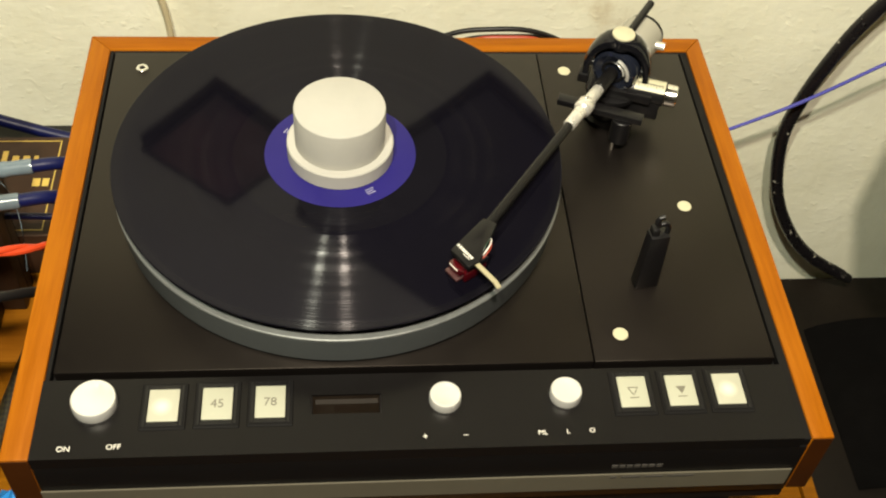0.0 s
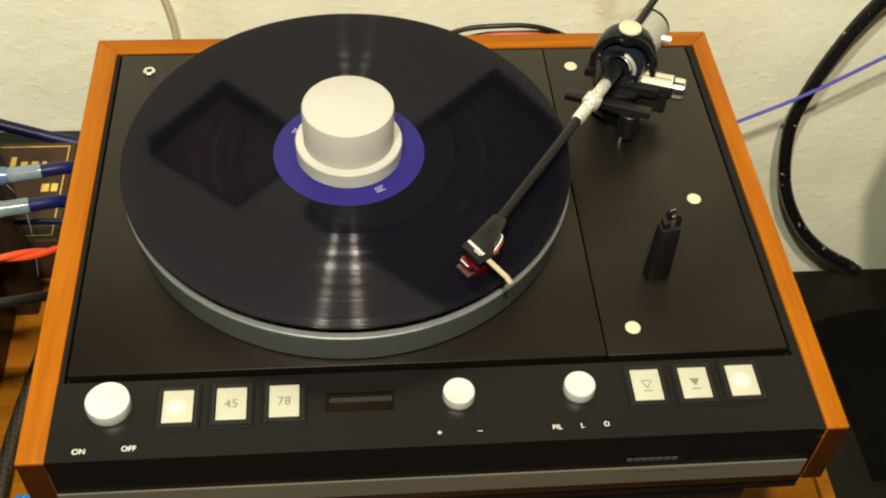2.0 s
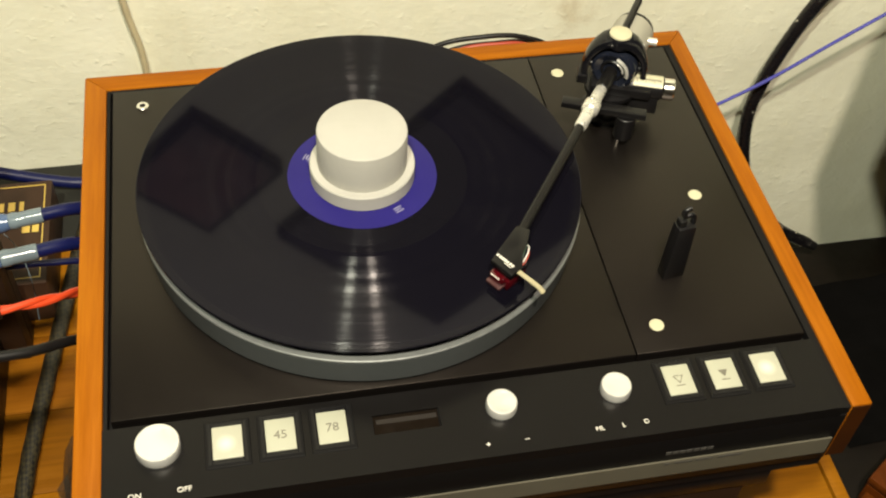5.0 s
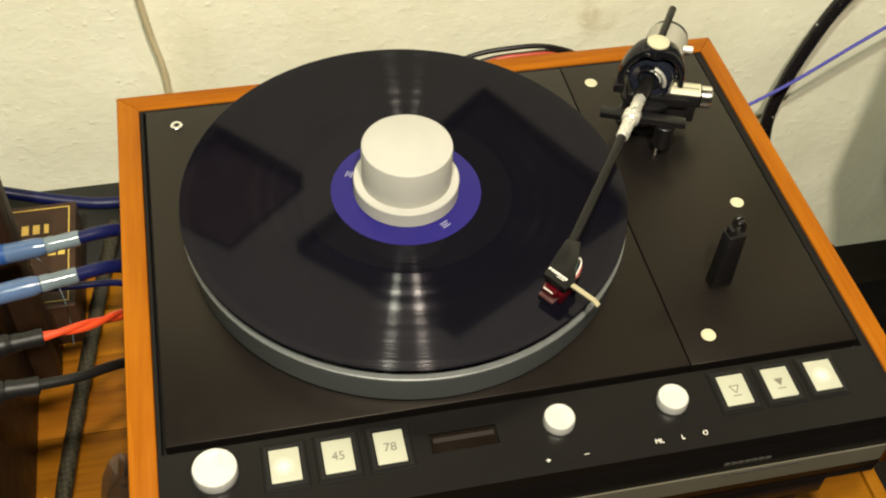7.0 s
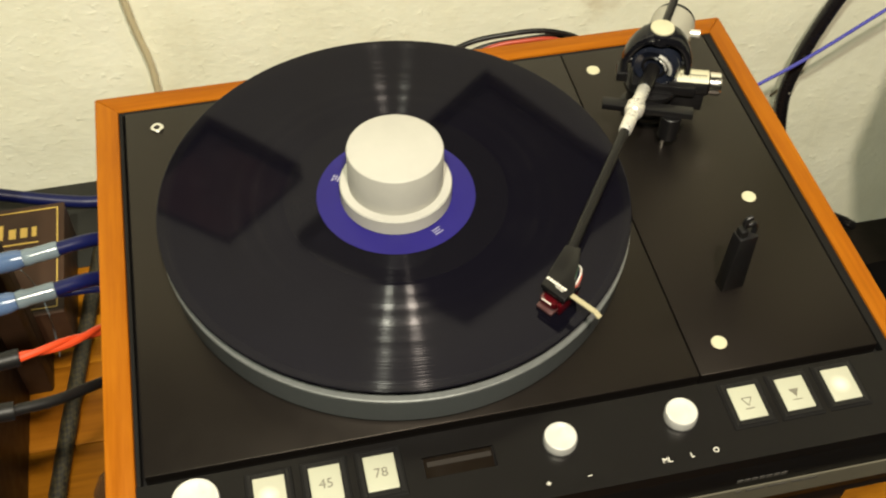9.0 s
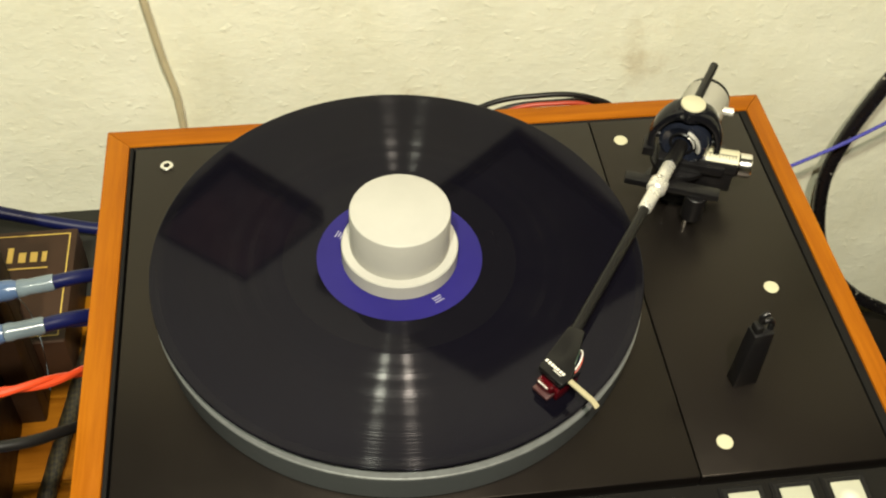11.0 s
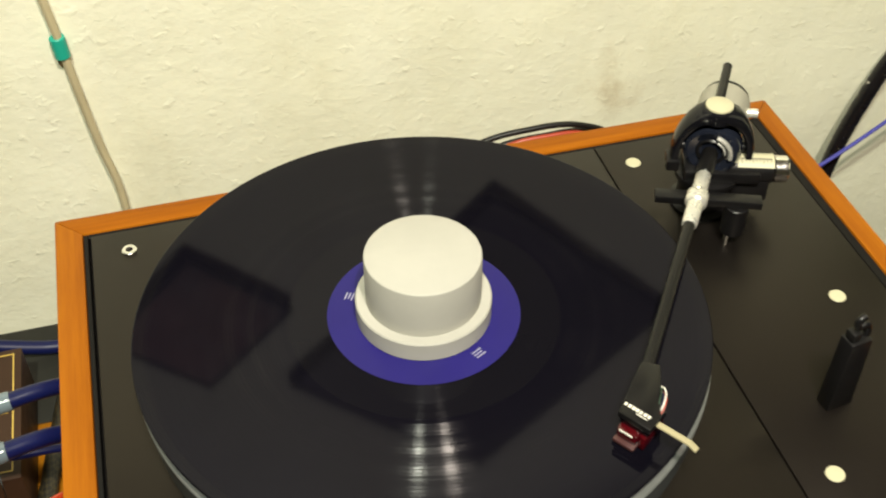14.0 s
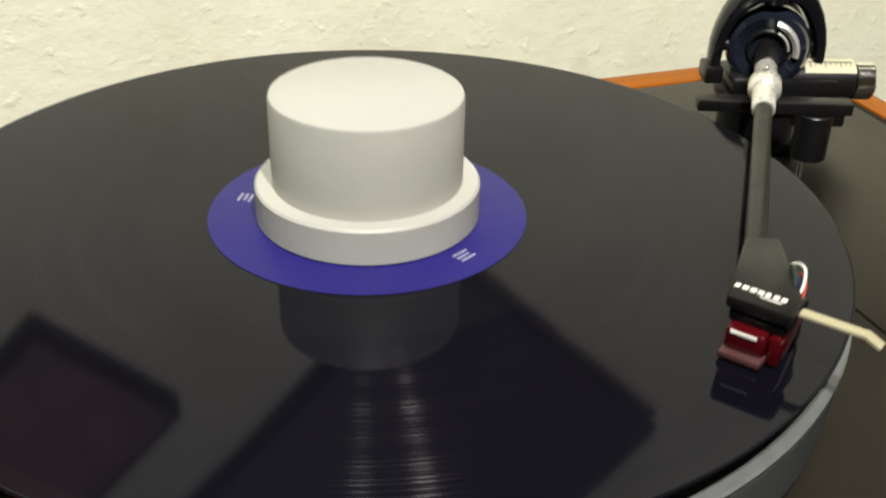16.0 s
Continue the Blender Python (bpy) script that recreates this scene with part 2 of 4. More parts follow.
CLEAR_SLEEVE = painted("clear_sleeve", (0.13, 0.165, 0.19), 0.16, 0.35)
RED_CABLE = painted("red_cable", (0.62, 0.06, 0.015), 0.4)
DULL_RED = painted("dull_red_cord", (0.32, 0.035, 0.012), 0.45)
OLD_CORD = painted("old_cord", (0.50, 0.43, 0.27), 0.5, 0.15)
LIFT_METAL = painted("yellowed_aluminium", (0.35, 0.31, 0.19), 0.4, 0.1)
GOLD = brushed("gold_plating", (0.75, 0.50, 0.12), 0.25, 0.8)
BLUE_BAND = painted("blue_band", (0.018, 0.062, 0.21), 0.35)
GREEN_TAPE = material("green_tape", (0.02, 0.36, 0.27), 0.45)
CARTON = painted("brown_carton", (0.040, 0.018, 0.009), 0.5, 0.2, shine=0.3)
GOLD_INK = material("gold_ink", (0.60, 0.42, 0.09), 0.4)
CASE_BROWN = painted("case_brown", (0.022, 0.010, 0.005), 0.5, 0.2, shine=0.25)
SLEEVE_DARK = painted("sleeve_dark", (0.030, 0.022, 0.034), 0.6, 0.5)
SLEEVE_RED = painted("sleeve_red_brown", (0.17, 0.055, 0.045), 0.6, 0.6)
# colours of the unseen walls and ceiling, kept low to cut bounced light
LOW_BOUNCE_PAINT = painted("low_bounce_paint", (0.30, 0.27, 0.20), 0.8, 0.1)
CEILING_PAINT = painted("ceiling_paint", (0.55, 0.52, 0.43), 0.85, 0.05)
CABINET_TOP = painted("cabinet_top", (0.007, 0.0046, 0.0028), 0.6, 0.25, shine=0.2)
GAP_DARK = painted("gap_dark", (0.020, 0.020, 0.017), 0.6, 0.25, shine=0.2)
RED_RING = painted("red_ring", (0.42, 0.012, 0.010), 0.3, 0.1)
RED_WOOD = timber("red_wood", (0.05, 0.012, 0.002), (0.10, 0.024, 0.003), (0.15, 0.040, 0.005), 1, 0.4)
FLOOR_WOOD = timber("floor_wood", (0.10, 0.045, 0.015), (0.16, 0.07, 0.025), (0.22, 0.1, 0.04), 1)
BRAID = material("braided_sleeve", (0.02, 0.018, 0.012), 0.5)
_w = node(BRAID, "ShaderNodeTexChecker", Scale=420.0)
_w.inputs["Color1"].default_value, _w.inputs["Color2"].default_value = (0.004, 0.0035, 0.003, 1), (0.030, 0.023, 0.009, 1)
link(BRAID, place_of(BRAID, (1, 0.6, 1), (0, 0, 0.7)), _w.inputs["Vector"])
link(BRAID, _w.outputs["Color"], shader(BRAID).inputs["Base Color"])
FILM = material("plastic_film", (0.022, 0.022, 0.020), 0.06, Specular_IOR_Level=1.0)
_clear, _mix = node(FILM, "ShaderNodeBsdfTransparent"), node(FILM, "ShaderNodeMixShader")
_mix.inputs[0].default_value = 0.4
link(FILM, _clear.outputs[0], _mix.inputs[1])
link(FILM, shader(FILM).outputs[0], _mix.inputs[2])
link(FILM, _mix.outputs[0], FILM.node_tree.nodes["Material Output"].inputs["Surface"])
BLUE_FILM = material("blue_film", (0.03, 0.22, 0.60), 0.3)


# ---- building helpers ----
def thing(name, base, label, category, group="", kind=""):
    ob = new(name)
    ob.location = base
    ob.empty_display_size = 0.02
    return tagged(ob, label, category, group, kind)


def smooth(mesh, angle=35):
    mesh.polygons.foreach_set("use_smooth", [True] * len(mesh.polygons))
    mesh.set_sharp_from_angle(angle=radians(angle))


def mesh_of(name, bm, mat):
    bmesh.ops.recalc_face_normals(bm, faces=bm.faces)
    mesh = bpy.data.meshes.new(name)
    bm.to_mesh(mesh)
    bm.free()
    for one in mat if isinstance(mat, (list, tuple)) else [mat]:
        mesh.materials.append(one)
    smooth(mesh)
    return mesh


def part(name, bm, mat, parent, label=""):
    """One mesh object, built at its place in the room, under a thing or under one of its parts."""
    ob = new(name, mesh_of(name, bm, mat))
    ob.parent = parent
    if parent.type == "EMPTY":
        ob.matrix_parent_inverse = Matrix.Translation(-Vector(parent.location))
    return tagged(ob, label)


def single(name, bm, mat, label, category, group="", kind=""):
    """A thing that is one mesh."""
    return tagged(new(name, mesh_of(name, bm, mat)), label, category, group, kind)


def box(x0, x1, y0, y1, z0, z1, bevel=0.0, seg=2, bm=None, m=None):
    own = bmesh.new()
    bmesh.ops.create_cube(own, size=1.0)
    bmesh.ops.scale(own, vec=(x1 - x0, y1 - y0, z1 - z0), verts=own.verts)
    if bevel:
        bmesh.ops.bevel(own, geom=list(own.edges), offset=bevel, segments=seg, profile=0.5, affect="EDGES")
    bmesh.ops.translate(own, vec=((x0 + x1) / 2, (y0 + y1) / 2, (z0 + z1) / 2), verts=own.verts)
    if m:
        bmesh.ops.transform(own, matrix=m, verts=own.verts)
    return join(bm, own) if bm else own


def join(bm, other):
    spare = bpy.data.meshes.new("spare")
    other.to_mesh(spare)
    other.free()
    bm.from_mesh(spare)
    bpy.data.meshes.remove(spare)
    return bm


def lathe(profile, origin=(0, 0, 0), axis=(0, 0, 1), seg=48, bm=None, arc=None, start=0.0):
    """Turns (distance along the axis, radius) pairs round the axis; closed at radius 0."""
    bm = bm or bmesh.new()
    turn = Vector((0, 0, 1)).rotation_difference(Vector(axis).normalized()).to_matrix()
    origin, full = Vector(origin), arc is None
    count = seg if full else seg + 1
    rings = []
    for along, r in profile:
        if r < 1e-7:
            rings.append([bm.verts.new(origin + turn @ Vector((0, 0, along)))])
        else:
            rings.append([bm.verts.new(origin + turn @ Vector((r * math.cos(start + (arc or math.tau) * k / seg), r * math.sin(start + (arc or math.tau) * k / seg), along))) for k in range(count)])
    for a, b in zip(rings, rings[1:]):
        for k in range(seg):
            n = (k + 1) % count if full else k + 1
            if len(a) == 1 and len(b) > 1:
                bm.faces.new((a[0], b[k], b[n]))
            elif len(b) == 1 and len(a) > 1:
                bm.faces.new((a[k], a[n], b[0]))
            elif len(a) > 1:
                bm.faces.new((a[k], a[n], b[n], b[k]))
    return bm


def rod(a, b, r, bevel=0.0005, seg=24, bm=None, r2=None):
    a, b = Vector(a), Vector(b)
    n, r2 = (b - a).length, r if r2 is None else r2
    e = min(bevel, r * 0.5, n * 0.4)
    return lathe([(0, 0), (0, r - e), (e, r), (n - e, r2), (n, r2 - e), (n, 0)], a, b - a, seg, bm)


def spline(points, steps=10):
    """A smooth line through the points."""
    p = [Vector(q) for q in points]
    p = [2 * p[0] - p[1], *p, 2 * p[-1] - p[-2]]
    out = []
    for i in range(1, len(p) - 2):
        for k in range(steps):
            t = k / steps
            out.append(0.5 * ((2 * p[i]) + (p[i + 1] - p[i - 1]) * t + (2 * p[i - 1] - 5 * p[i] + 4 * p[i + 1] - p[i + 2]) * t * t + (3 * p[i] - p[i - 1] - 3 * p[i + 1] + p[i + 2]) * t**3))
    return [*out, p[-2]]


def cable(points, r, seg=12, steps=10, bm=None, flat=1.0, knob=0.0):
    """A round cord along a smooth line; flat presses its height, knob lets the radius swell and shrink."""
    bm = bm or bmesh.new()
    line = spline(points, steps)
    rings, side = [], None
    for i, q in enumerate(line):
        ahead = (line[min(i + 1, len(line) - 1)] - line[max(i - 1, 0)]).normalized()
        if side is None:
            side = ahead.orthogonal().normalized()
            if flat != 1.0:
                side = ahead.cross(Vector((0, 0, 1))).normalized()
        side = (side - ahead * side.dot(ahead)).normalized()
        up = ahead.cross(side)
        here = r * (1 + knob * math.sin(i * 1.7))
        rings.append([bm.verts.new(q + here * (math.cos(math.tau * k / seg) * side + flat * math.sin(math.tau * k / seg) * up)) for k in range(seg)])
    for a, b in zip(rings, rings[1:]):
        for k in range(seg):
            bm.faces.new((a[k], a[(k + 1) % seg], b[(k + 1) % seg], b[k]))
    bm.faces.new(rings[0][::-1])
    bm.faces.new(rings[-1])
    return bm


def prism(outline, z0, z1, bevel=0.0, bm=None, m=None):
    own = bmesh.new()
    low, high = [own.verts.new((x, y, z0)) for x, y in outline], [own.verts.new((x, y, z1)) for x, y in outline]
    n = len(outline)
    own.faces.new(low[::-1])
    own.faces.new(high)
    for k in range(n):
        own.faces.new((low[k], low[(k + 1) % n], high[(k + 1) % n], high[k]))
    bmesh.ops.recalc_face_normals(own, faces=own.faces)
    if bevel:
        bmesh.ops.bevel(own, geom=list(own.edges), offset=bevel, segments=2, profile=0.5, affect="EDGES")
    if m:
        bmesh.ops.transform(own, matrix=m, verts=own.verts)
    return join(bm, own) if bm else own


def lettering(text, size, m):
    """Raised print in the built-in font, as a bmesh at the pose m."""
    curve = bpy.data.curves.new("print", "FONT")
    curve.body, curve.size, curve.align_x, curve.align_y, curve.extrude = text, size, "CENTER", "CENTER", 0.00008
    curve.resolution_u = 4
    ob = new("print", curve)
    mesh = bpy.data.meshes.new_from_object(ob.evaluated_get(bpy.context.evaluated_depsgraph_get()))
    bm = bmesh.new()
    bm.from_mesh(mesh)
    bpy.data.objects.remove(ob)
    bpy.data.curves.remove(curve)
    bpy.data.meshes.remove(mesh)
    bmesh.ops.transform(bm, matrix=m, verts=bm.verts)
    return bm


def turned(x, y, z, degrees):
    return pose(x, y, z, 0, 0, degrees)


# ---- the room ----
# closes the room out of view; its dark colour dims the bounce
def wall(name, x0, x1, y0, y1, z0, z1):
    single(name, box(x0, x1, y0, y1, z0, z1), LOW_BOUNCE_PAINT, "unseen room wall, coloured dark to hold back bounced light", "wall", kind="structure")


def rough_wall(name, x0, x1, y, z0, z1):
    """The wall behind the deck, with uneven trowelled swells in its surface."""
    bm = box(x0, x1, y + 0.004, y + 0.14, z0, z1)
    nx, nz = 150, 110
    grid = [[bm.verts.new((x0 + (x1 - x0) * i / nx, y - 0.0022 * noise.fractal(Vector((i * 0.31, 7.0, k * 0.31)), 1.0, 2.0, 4) if 0 < i < nx and 0 < k < nz else y, z0 + (z1 - z0) * k / nz)) for k in range(nz + 1)] for i in range(nx + 1)]
    for i in range(nx):
        for k in range(nz):
            bm.faces.new((grid[i][k], grid[i + 1][k], grid[i + 1][k + 1], grid[i][k + 1]))
    single(name, bm, PLASTER, "rough yellowish white plastered wall with smudges", "wall", kind="structure")


WALL_Y = 0.352
rough_wall("wall_north", -1.5, 1.7, WALL_Y, -0.95, 1.6)
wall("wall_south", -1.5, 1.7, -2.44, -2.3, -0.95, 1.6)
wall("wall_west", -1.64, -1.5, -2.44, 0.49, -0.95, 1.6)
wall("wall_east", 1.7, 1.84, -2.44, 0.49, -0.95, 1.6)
# unseen block, added so that the right of the wall falls into shadow
single("shadow_pier", box(0.508, 1.7, 0.02, 0.13, -0.040, 1.6), PLASTER, "unseen plastered block added to shadow the wall on the right", "wall", kind="structure")
single("ceiling", box(-1.64, 1.84, -2.44, 0.49, 1.6, 1.7), CEILING_PAINT, "unseen ceiling, toned down to hold back bounced light", "ceiling", kind="structure")
single("floor", box(-1.64, 1.84, -2.44, 0.49, -1.05, -0.95), FLOOR_WOOD, "dark brown wooden floor", "floor", kind="structure")

# ---- the support ----
SHELF_Z = -0.255
rack = thing("wooden_rack", (0.0, 0.0, -0.95), "orange-brown wooden rack of planks on four legs", "rack")
for k, (p0, p1) in enumerate(((-0.235, -0.0405), (-0.04, 0.0405), (0.041, 0.1225), (0.123, 0.2345))):
    part("plank", box(-0.62 - 0.002 * (k % 2), 0.381 + 0.0015 * (k % 2), p0, p1, SHELF_Z - 0.028, SHELF_Z - 0.0004 * (k % 2), 0.0012), PLANKS[k % 3], rack)
# stands in for the gap along the wall, its shade put into the colour
part("gap_board", box(-0.62, 0.381, 0.235, 0.346, SHELF_Z - 0.028, SHELF_Z - 0.0004, 0.0012), GAP_DARK, rack, "dark board standing in for the unlit gap behind the shelf")
part("edge_lipping", box(0.3835, 0.3955, -0.235, 0.346, SHELF_Z - 0.030, SHELF_Z - 0.0002, 0.0015), SHELF_WOOD, rack, "lighter wooden lipping along the board's end")
for lx in (-0.59, 0.351):
    for ly in (-0.205, 0.316):
        part("leg", box(lx - 0.024, lx + 0.024, ly - 0.024, ly + 0.024, -0.95, SHELF_Z - 0.029, 0.002), SHELF_WOOD, rack)

case = thing("equipment_case", (0.05, 0.0, SHELF_Z), "dark brown equipment case carrying the record player", "equipment case")
part("body", box(-0.150, 0.236, -0.206, 0.150, SHELF_Z + 0.012, -0.0925, 0.003), CASE_BROWN, case)
part("front_window", box(0.105, 0.190, -0.2090, -0.2065, -0.140, -0.112, 0.001), GLOSS_BLACK, case, "glossy blue-black display window")
part("front_frame", box(-0.146, 0.232, -0.2080, -0.2062, -0.236, -0.158, 0.0008), SATIN_BLACK, case)
for fx in (-0.12, 0.205):
    for fy in (-0.16, 0.12):
        part("foot", rod((fx, fy, SHELF_Z), (fx, fy, SHELF_Z + 0.0125), 0.014), RUBBER, case)

# ---- the record player ----
player = thing("record_player", (0.05, -0.02, -0.092), "black record player in an orange teak frame, switched on", "record player")
X0, X1, Y0, Y1, BOTTOM = -0.1947, 0.2953, -0.2095, 0.1717, -0.060
T, TR = 0.0165, 0.0136
# mitred frame boards
part("side_board", prism([(X0, Y0), (X0 + T, Y0), (X0 + T, Y1 - T), (X0, Y1)], BOTTOM, 0.0, 0.0008), TEAK_Y, player, "orange teak board with fine grain")
part("side_board", prism([(X1 - TR, Y0), (X1, Y0), (X1, Y1), (X1 - TR, Y1 - T)], BOTTOM, 0.0, 0.0008), TEAK_Y, player, "orange teak board with fine grain")
part("back_board", prism([(X0 + 0.0002, Y1), (X0 + T, Y1 - T - 0.0002), (X1 - TR, Y1 - T - 0.0002), (X1 - 0.0002, Y1)], BOTTOM, 0.0, 0.0008), TEAK_X, player, "orange teak board with fine grain")
part("base_board", box(X0 + T, X1 - TR, -0.2085, Y1 - T - 0.001, BOTTOM - 0.012, BOTTOM - 0.0004), SATIN_BLACK, player)
part("plinth", box(-0.150, 0.250, -0.2070, 0.140, -0.0920, BOTTOM - 0.0123, 0.001), SATIN_BLACK, player, "black plinth under the frame")
for lx0, lx1, ly0, ly1 in ((X0 + T + 0.0003, X0 + T + 0.0030, -0.1550, Y1 - T - 0.0004), (X1 - TR - 0.0060, X1 - TR - 0.0003, -0.2095, Y1 - T - 0.0004), (X0 + T + 0.0032, X1 - TR - 0.0062, Y1 - T - 0.0040, Y1 - T - 0.0004)):
    part("liner", box(lx0, lx1, ly0, ly1, -0.0080, -0.0010, 0.0003, 1), PITCH, player, "black strip lining the frame")
# end grain; most of its darkness is the front's shade put into the colour
for ex, et in ((X0, T), (X1 - TR, TR)):
    part("board_end", box(ex + 0.0004, ex + et - 0.0004, Y0 - 0.0005, Y0, BOTTOM + 0.0006, -0.0012, 0.0002, 1), SHADED_END_GRAIN, player, "end grain of the teak board, darkened for the weak light in front")
part("inner_tray", box(X0 + T + 0.0004, X1 - TR - 0.0004, -0.1590, Y1 - T - 0.0008, -0.014, -0.0085), PITCH, player, "black sunken gap round the deck")
# the deck: main plate and arm board, parted by a thin joint
part("deck_plate", box(-0.1730, 0.1565, -0.1517, 0.1492, -0.009, 0.002, 0.0009), DECK, player, "matt black metal deck plate")
part("arm_board", box(0.1572, 0.2730, -0.1517, 0.1492, -0.009, 0.002, 0.0009), DECK, player, "matt black metal arm board")


def panel_with_window(x0, x1, y0, y1, z0, z1, hx0, hx1, hy0, hy1, depth):
    """The control panel: a slab with one sunken window."""
    bm = bmesh.new()
    xs, ys = [x0, hx0, hx1, x1], [y0, hy0, hy1, y1]
    top = [[bm.verts.new((x, y, z1)) for y in ys] for x in xs]
    low = [[bm.verts.new((x, y, z0)) for y in (y0, y1)] for x in (x0, x1)]
    for i in range(3):
        for k in range(3):
            if (i, k) != (1, 1):
                bm.faces.new((top[i][k], top[i + 1][k], top[i + 1][k + 1], top[i][k + 1]))
    well = [bm.verts.new((v.co.x, v.co.y, z1 - d)) for v, d in ((top[1][1], depth), (top[2][1], depth), (top[2][2], depth * 0.5), (top[1][2], depth * 0.5))]
    rim = [top[1][1], top[2][1], top[2][2], top[1][2]]
    for k in range(4):
        bm.faces.new((rim[k], rim[(k + 1) % 4], well[(k + 1) % 4], well[k]))
    bm.faces.new(well)
    bm.faces.new([top[i][0] for i in range(4)] + [low[1][0], low[0][0]])
    bm.faces.new([top[i][3] for i in range(3, -1, -1)] + [low[0][1], low[1][1]])
    bm.faces.new([top[0][k] for k in range(3, -1, -1)] + [low[0][0], low[0][1]])
    bm.faces.new([top[3][k] for k in range(4)] + [low[1][1], low[1][0]])
    bm.faces.new((low[0][0], low[1][0], low[1][1], low[0][1]))
    return bm


PZ = 0.0020
panel = part("control_panel", panel_with_window(X0 + T + 0.0004, X1 - TR - 0.0065, -0.2108, -0.1570, -0.008, PZ, -0.0190, 0.0225, -0.1850, -0.1715, 0.005), PANEL, player, "matt black control panel")
glass = box(-0.0182, 0.0217, -0.0064, 0.0064, -0.0005, 0.0005, 0.0002, 1, m=Matrix.Translation((0, -0.1782, PZ - 0.0022)) @ pose(0, 0, 0, 9, 0, 0))
part("window_glass", glass, SMOKED, panel, "smoked brown speed window")
# lighter strip on the glass, a reflection given as colour
part("sheen_strip", box(-0.0165, 0.0208, 0.0010, 0.0040, 0.0005, 0.0008, m=Matrix.Translation((0, -0.1782, PZ - 0.0022)) @ pose(0, 0, 0, 9, 0, 0)), WINDOW_SHEEN, panel, "faint grey strip put in for the reflection in the window")
part("front_fascia", box(X0 + T + 0.0004, X1 - TR - 0.0012, -0.2108, -0.2010, BOTTOM, -0.0082, 0.0006), PANEL, player, "black front panel")
part("front_strip", box(X0 + T + 0.0006, X1 - TR - 0.0040, -0.2122, -0.2110, -0.0505, -0.0325, 0.0003, 1), STRIP, player, "brushed aluminium strip")
mark = bmesh.new()
for k in range(7):
    box(0.1625 + k * 0.0046, 0.1661 + k * 0.0046, -0.2112, -0.2107, -0.0262, -0.0232, bm=mark)
part("emblem", mark, FAINT_INK, player, "faint grey emblem as a row of plain bars")
small = bmesh.new()
for x0, x1 in ((0.163, 0.1665), (0.170, 0.182), (0.184, 0.196), (0.199, 0.2155)):
    box(x0, x1, -0.2125, -0.2121, -0.0362, -0.0345, bm=small)
part("small_print", small, FAINT_INK, player, "tiny unreadable print as bars")


def push_button(x, y, cap_mat, icon, label):
    """A square cap with a stepped black bezel; x, y is the middle."""
    own = part("push_button", box(x - 0.0135, x + 0.0135, y - 0.0160, y + 0.0160, PZ - 0.002, PZ + 0.0009, 0.0006, 1), PITCH, player, label)
    step = bmesh.new()
    for x0, x1, y0, y1 in ((-0.0118, -0.0094, -0.0142, 0.0142), (0.0094, 0.0118, -0.0142, 0.0142), (-0.0094, 0.0094, -0.0142, -0.0116), (-0.0094, 0.0094, 0.0116, 0.0142)):
        box(x + x0, x + x1, y + y0, y + y1, PZ + 0.0009, PZ + 0.0016, 0.0003, 1, bm=step)
    part("bezel", step, SATIN_BLACK, own)
    part("cap", box(x - 0.0089, x + 0.0089, y - 0.0111, y + 0.0111, PZ + 0.0009, PZ + 0.0022, 0.0005, 2), cap_mat, own)
    if icon:
        part("print", icon(x, y, PZ + 0.0023), GREY_INK, own)


def number(text):
    return lambda x, y, z: lettering(text, 0.0082, turned(x, y - 0.0005, z, 0))


def arrow(filled):
    def make(x, y, z):
        bm = bmesh.new()
        a = [(x - 0.0031, y + 0.0027), (x + 0.0031, y + 0.0027), (x, y - 0.0027)]
        if filled:
            prism(a[::-1], z - 0.0001, z + 0.0001, bm=bm)
        else:
            for p, q in zip(a, a[1:] + a[:1]):
                rod((*p, z), (*q, z), 0.0003, 0.0, 6, bm)
        box(x - 0.0028, x + 0.0028, y - 0.0049, y - 0.0043, z - 0.0001, z + 0.0001, bm=bm)
        return bm
    return make


BX, BY = -0.1052, -0.1774
push_button(BX, BY, glow("lit_cap", (0.38, 0.375, 0.29), 0.04, 0.55, (BX - 0.001, BY - 0.001, PZ + 0.0022)), None, "lit cream push button in a black bezel")
push_button(BX + 0.0312, BY + 0.0004, CAP, number("45"), "cream push button marked 45")
push_button(BX + 0.0622, BY + 0.0008, CAP, number("78"), "cream push button marked 78")
push_button(0.1766, -0.1758, CAP, arrow(False), "cream push button with a hollow arrow")
push_button(0.2067, -0.1756, CAP, arrow(True), "cream push button with a filled arrow")
push_button(0.2367, -0.1752, glow("lit_cap", (0.38, 0.375, 0.29), 0.04, 0.55, (0.236, -0.1755, PZ + 0.0022)), None, "lit cream push button in a black bezel")


def knob(x, y, r, h):
    """A turned knob with a finely fluted side and a dished top."""
    bm = lathe([(PZ - 0.0005, 0), (PZ - 0.0005, r * 0.97), (PZ + 0.0006, r), (PZ + h - 0.0009, r), (PZ + h - 0.0002, r - 0.0006), (PZ + h, r - 0.0014), (PZ + h - 0.0003, r - 0.0022), (PZ + h - 0.0003, 0)], (x, y, 0), seg=96)
    for v in bm.verts:
        out = Vector((v.co.x - x, v.co.y - y))
        if out.length > r - 0.0002 and round(math.atan2(out.y, out.x) / math.tau * 96) % 2:
            v.co.x, v.co.y = x + out.x * (1 - 0.00035 / r), y + out.y * (1 - 0.00035 / r)
    own = part("knob", bm, KNOB_WHITE, player, "round bright aluminium knob with a fluted side")
    part("shaft_ring", lathe([(PZ - 0.0004, r * 0.9), (PZ - 0.0004, r * 1.1), (PZ + 0.0003, r * 1.1), (PZ + 0.0003, r * 0.9)], (x, y, 0), seg=48), PITCH, own)


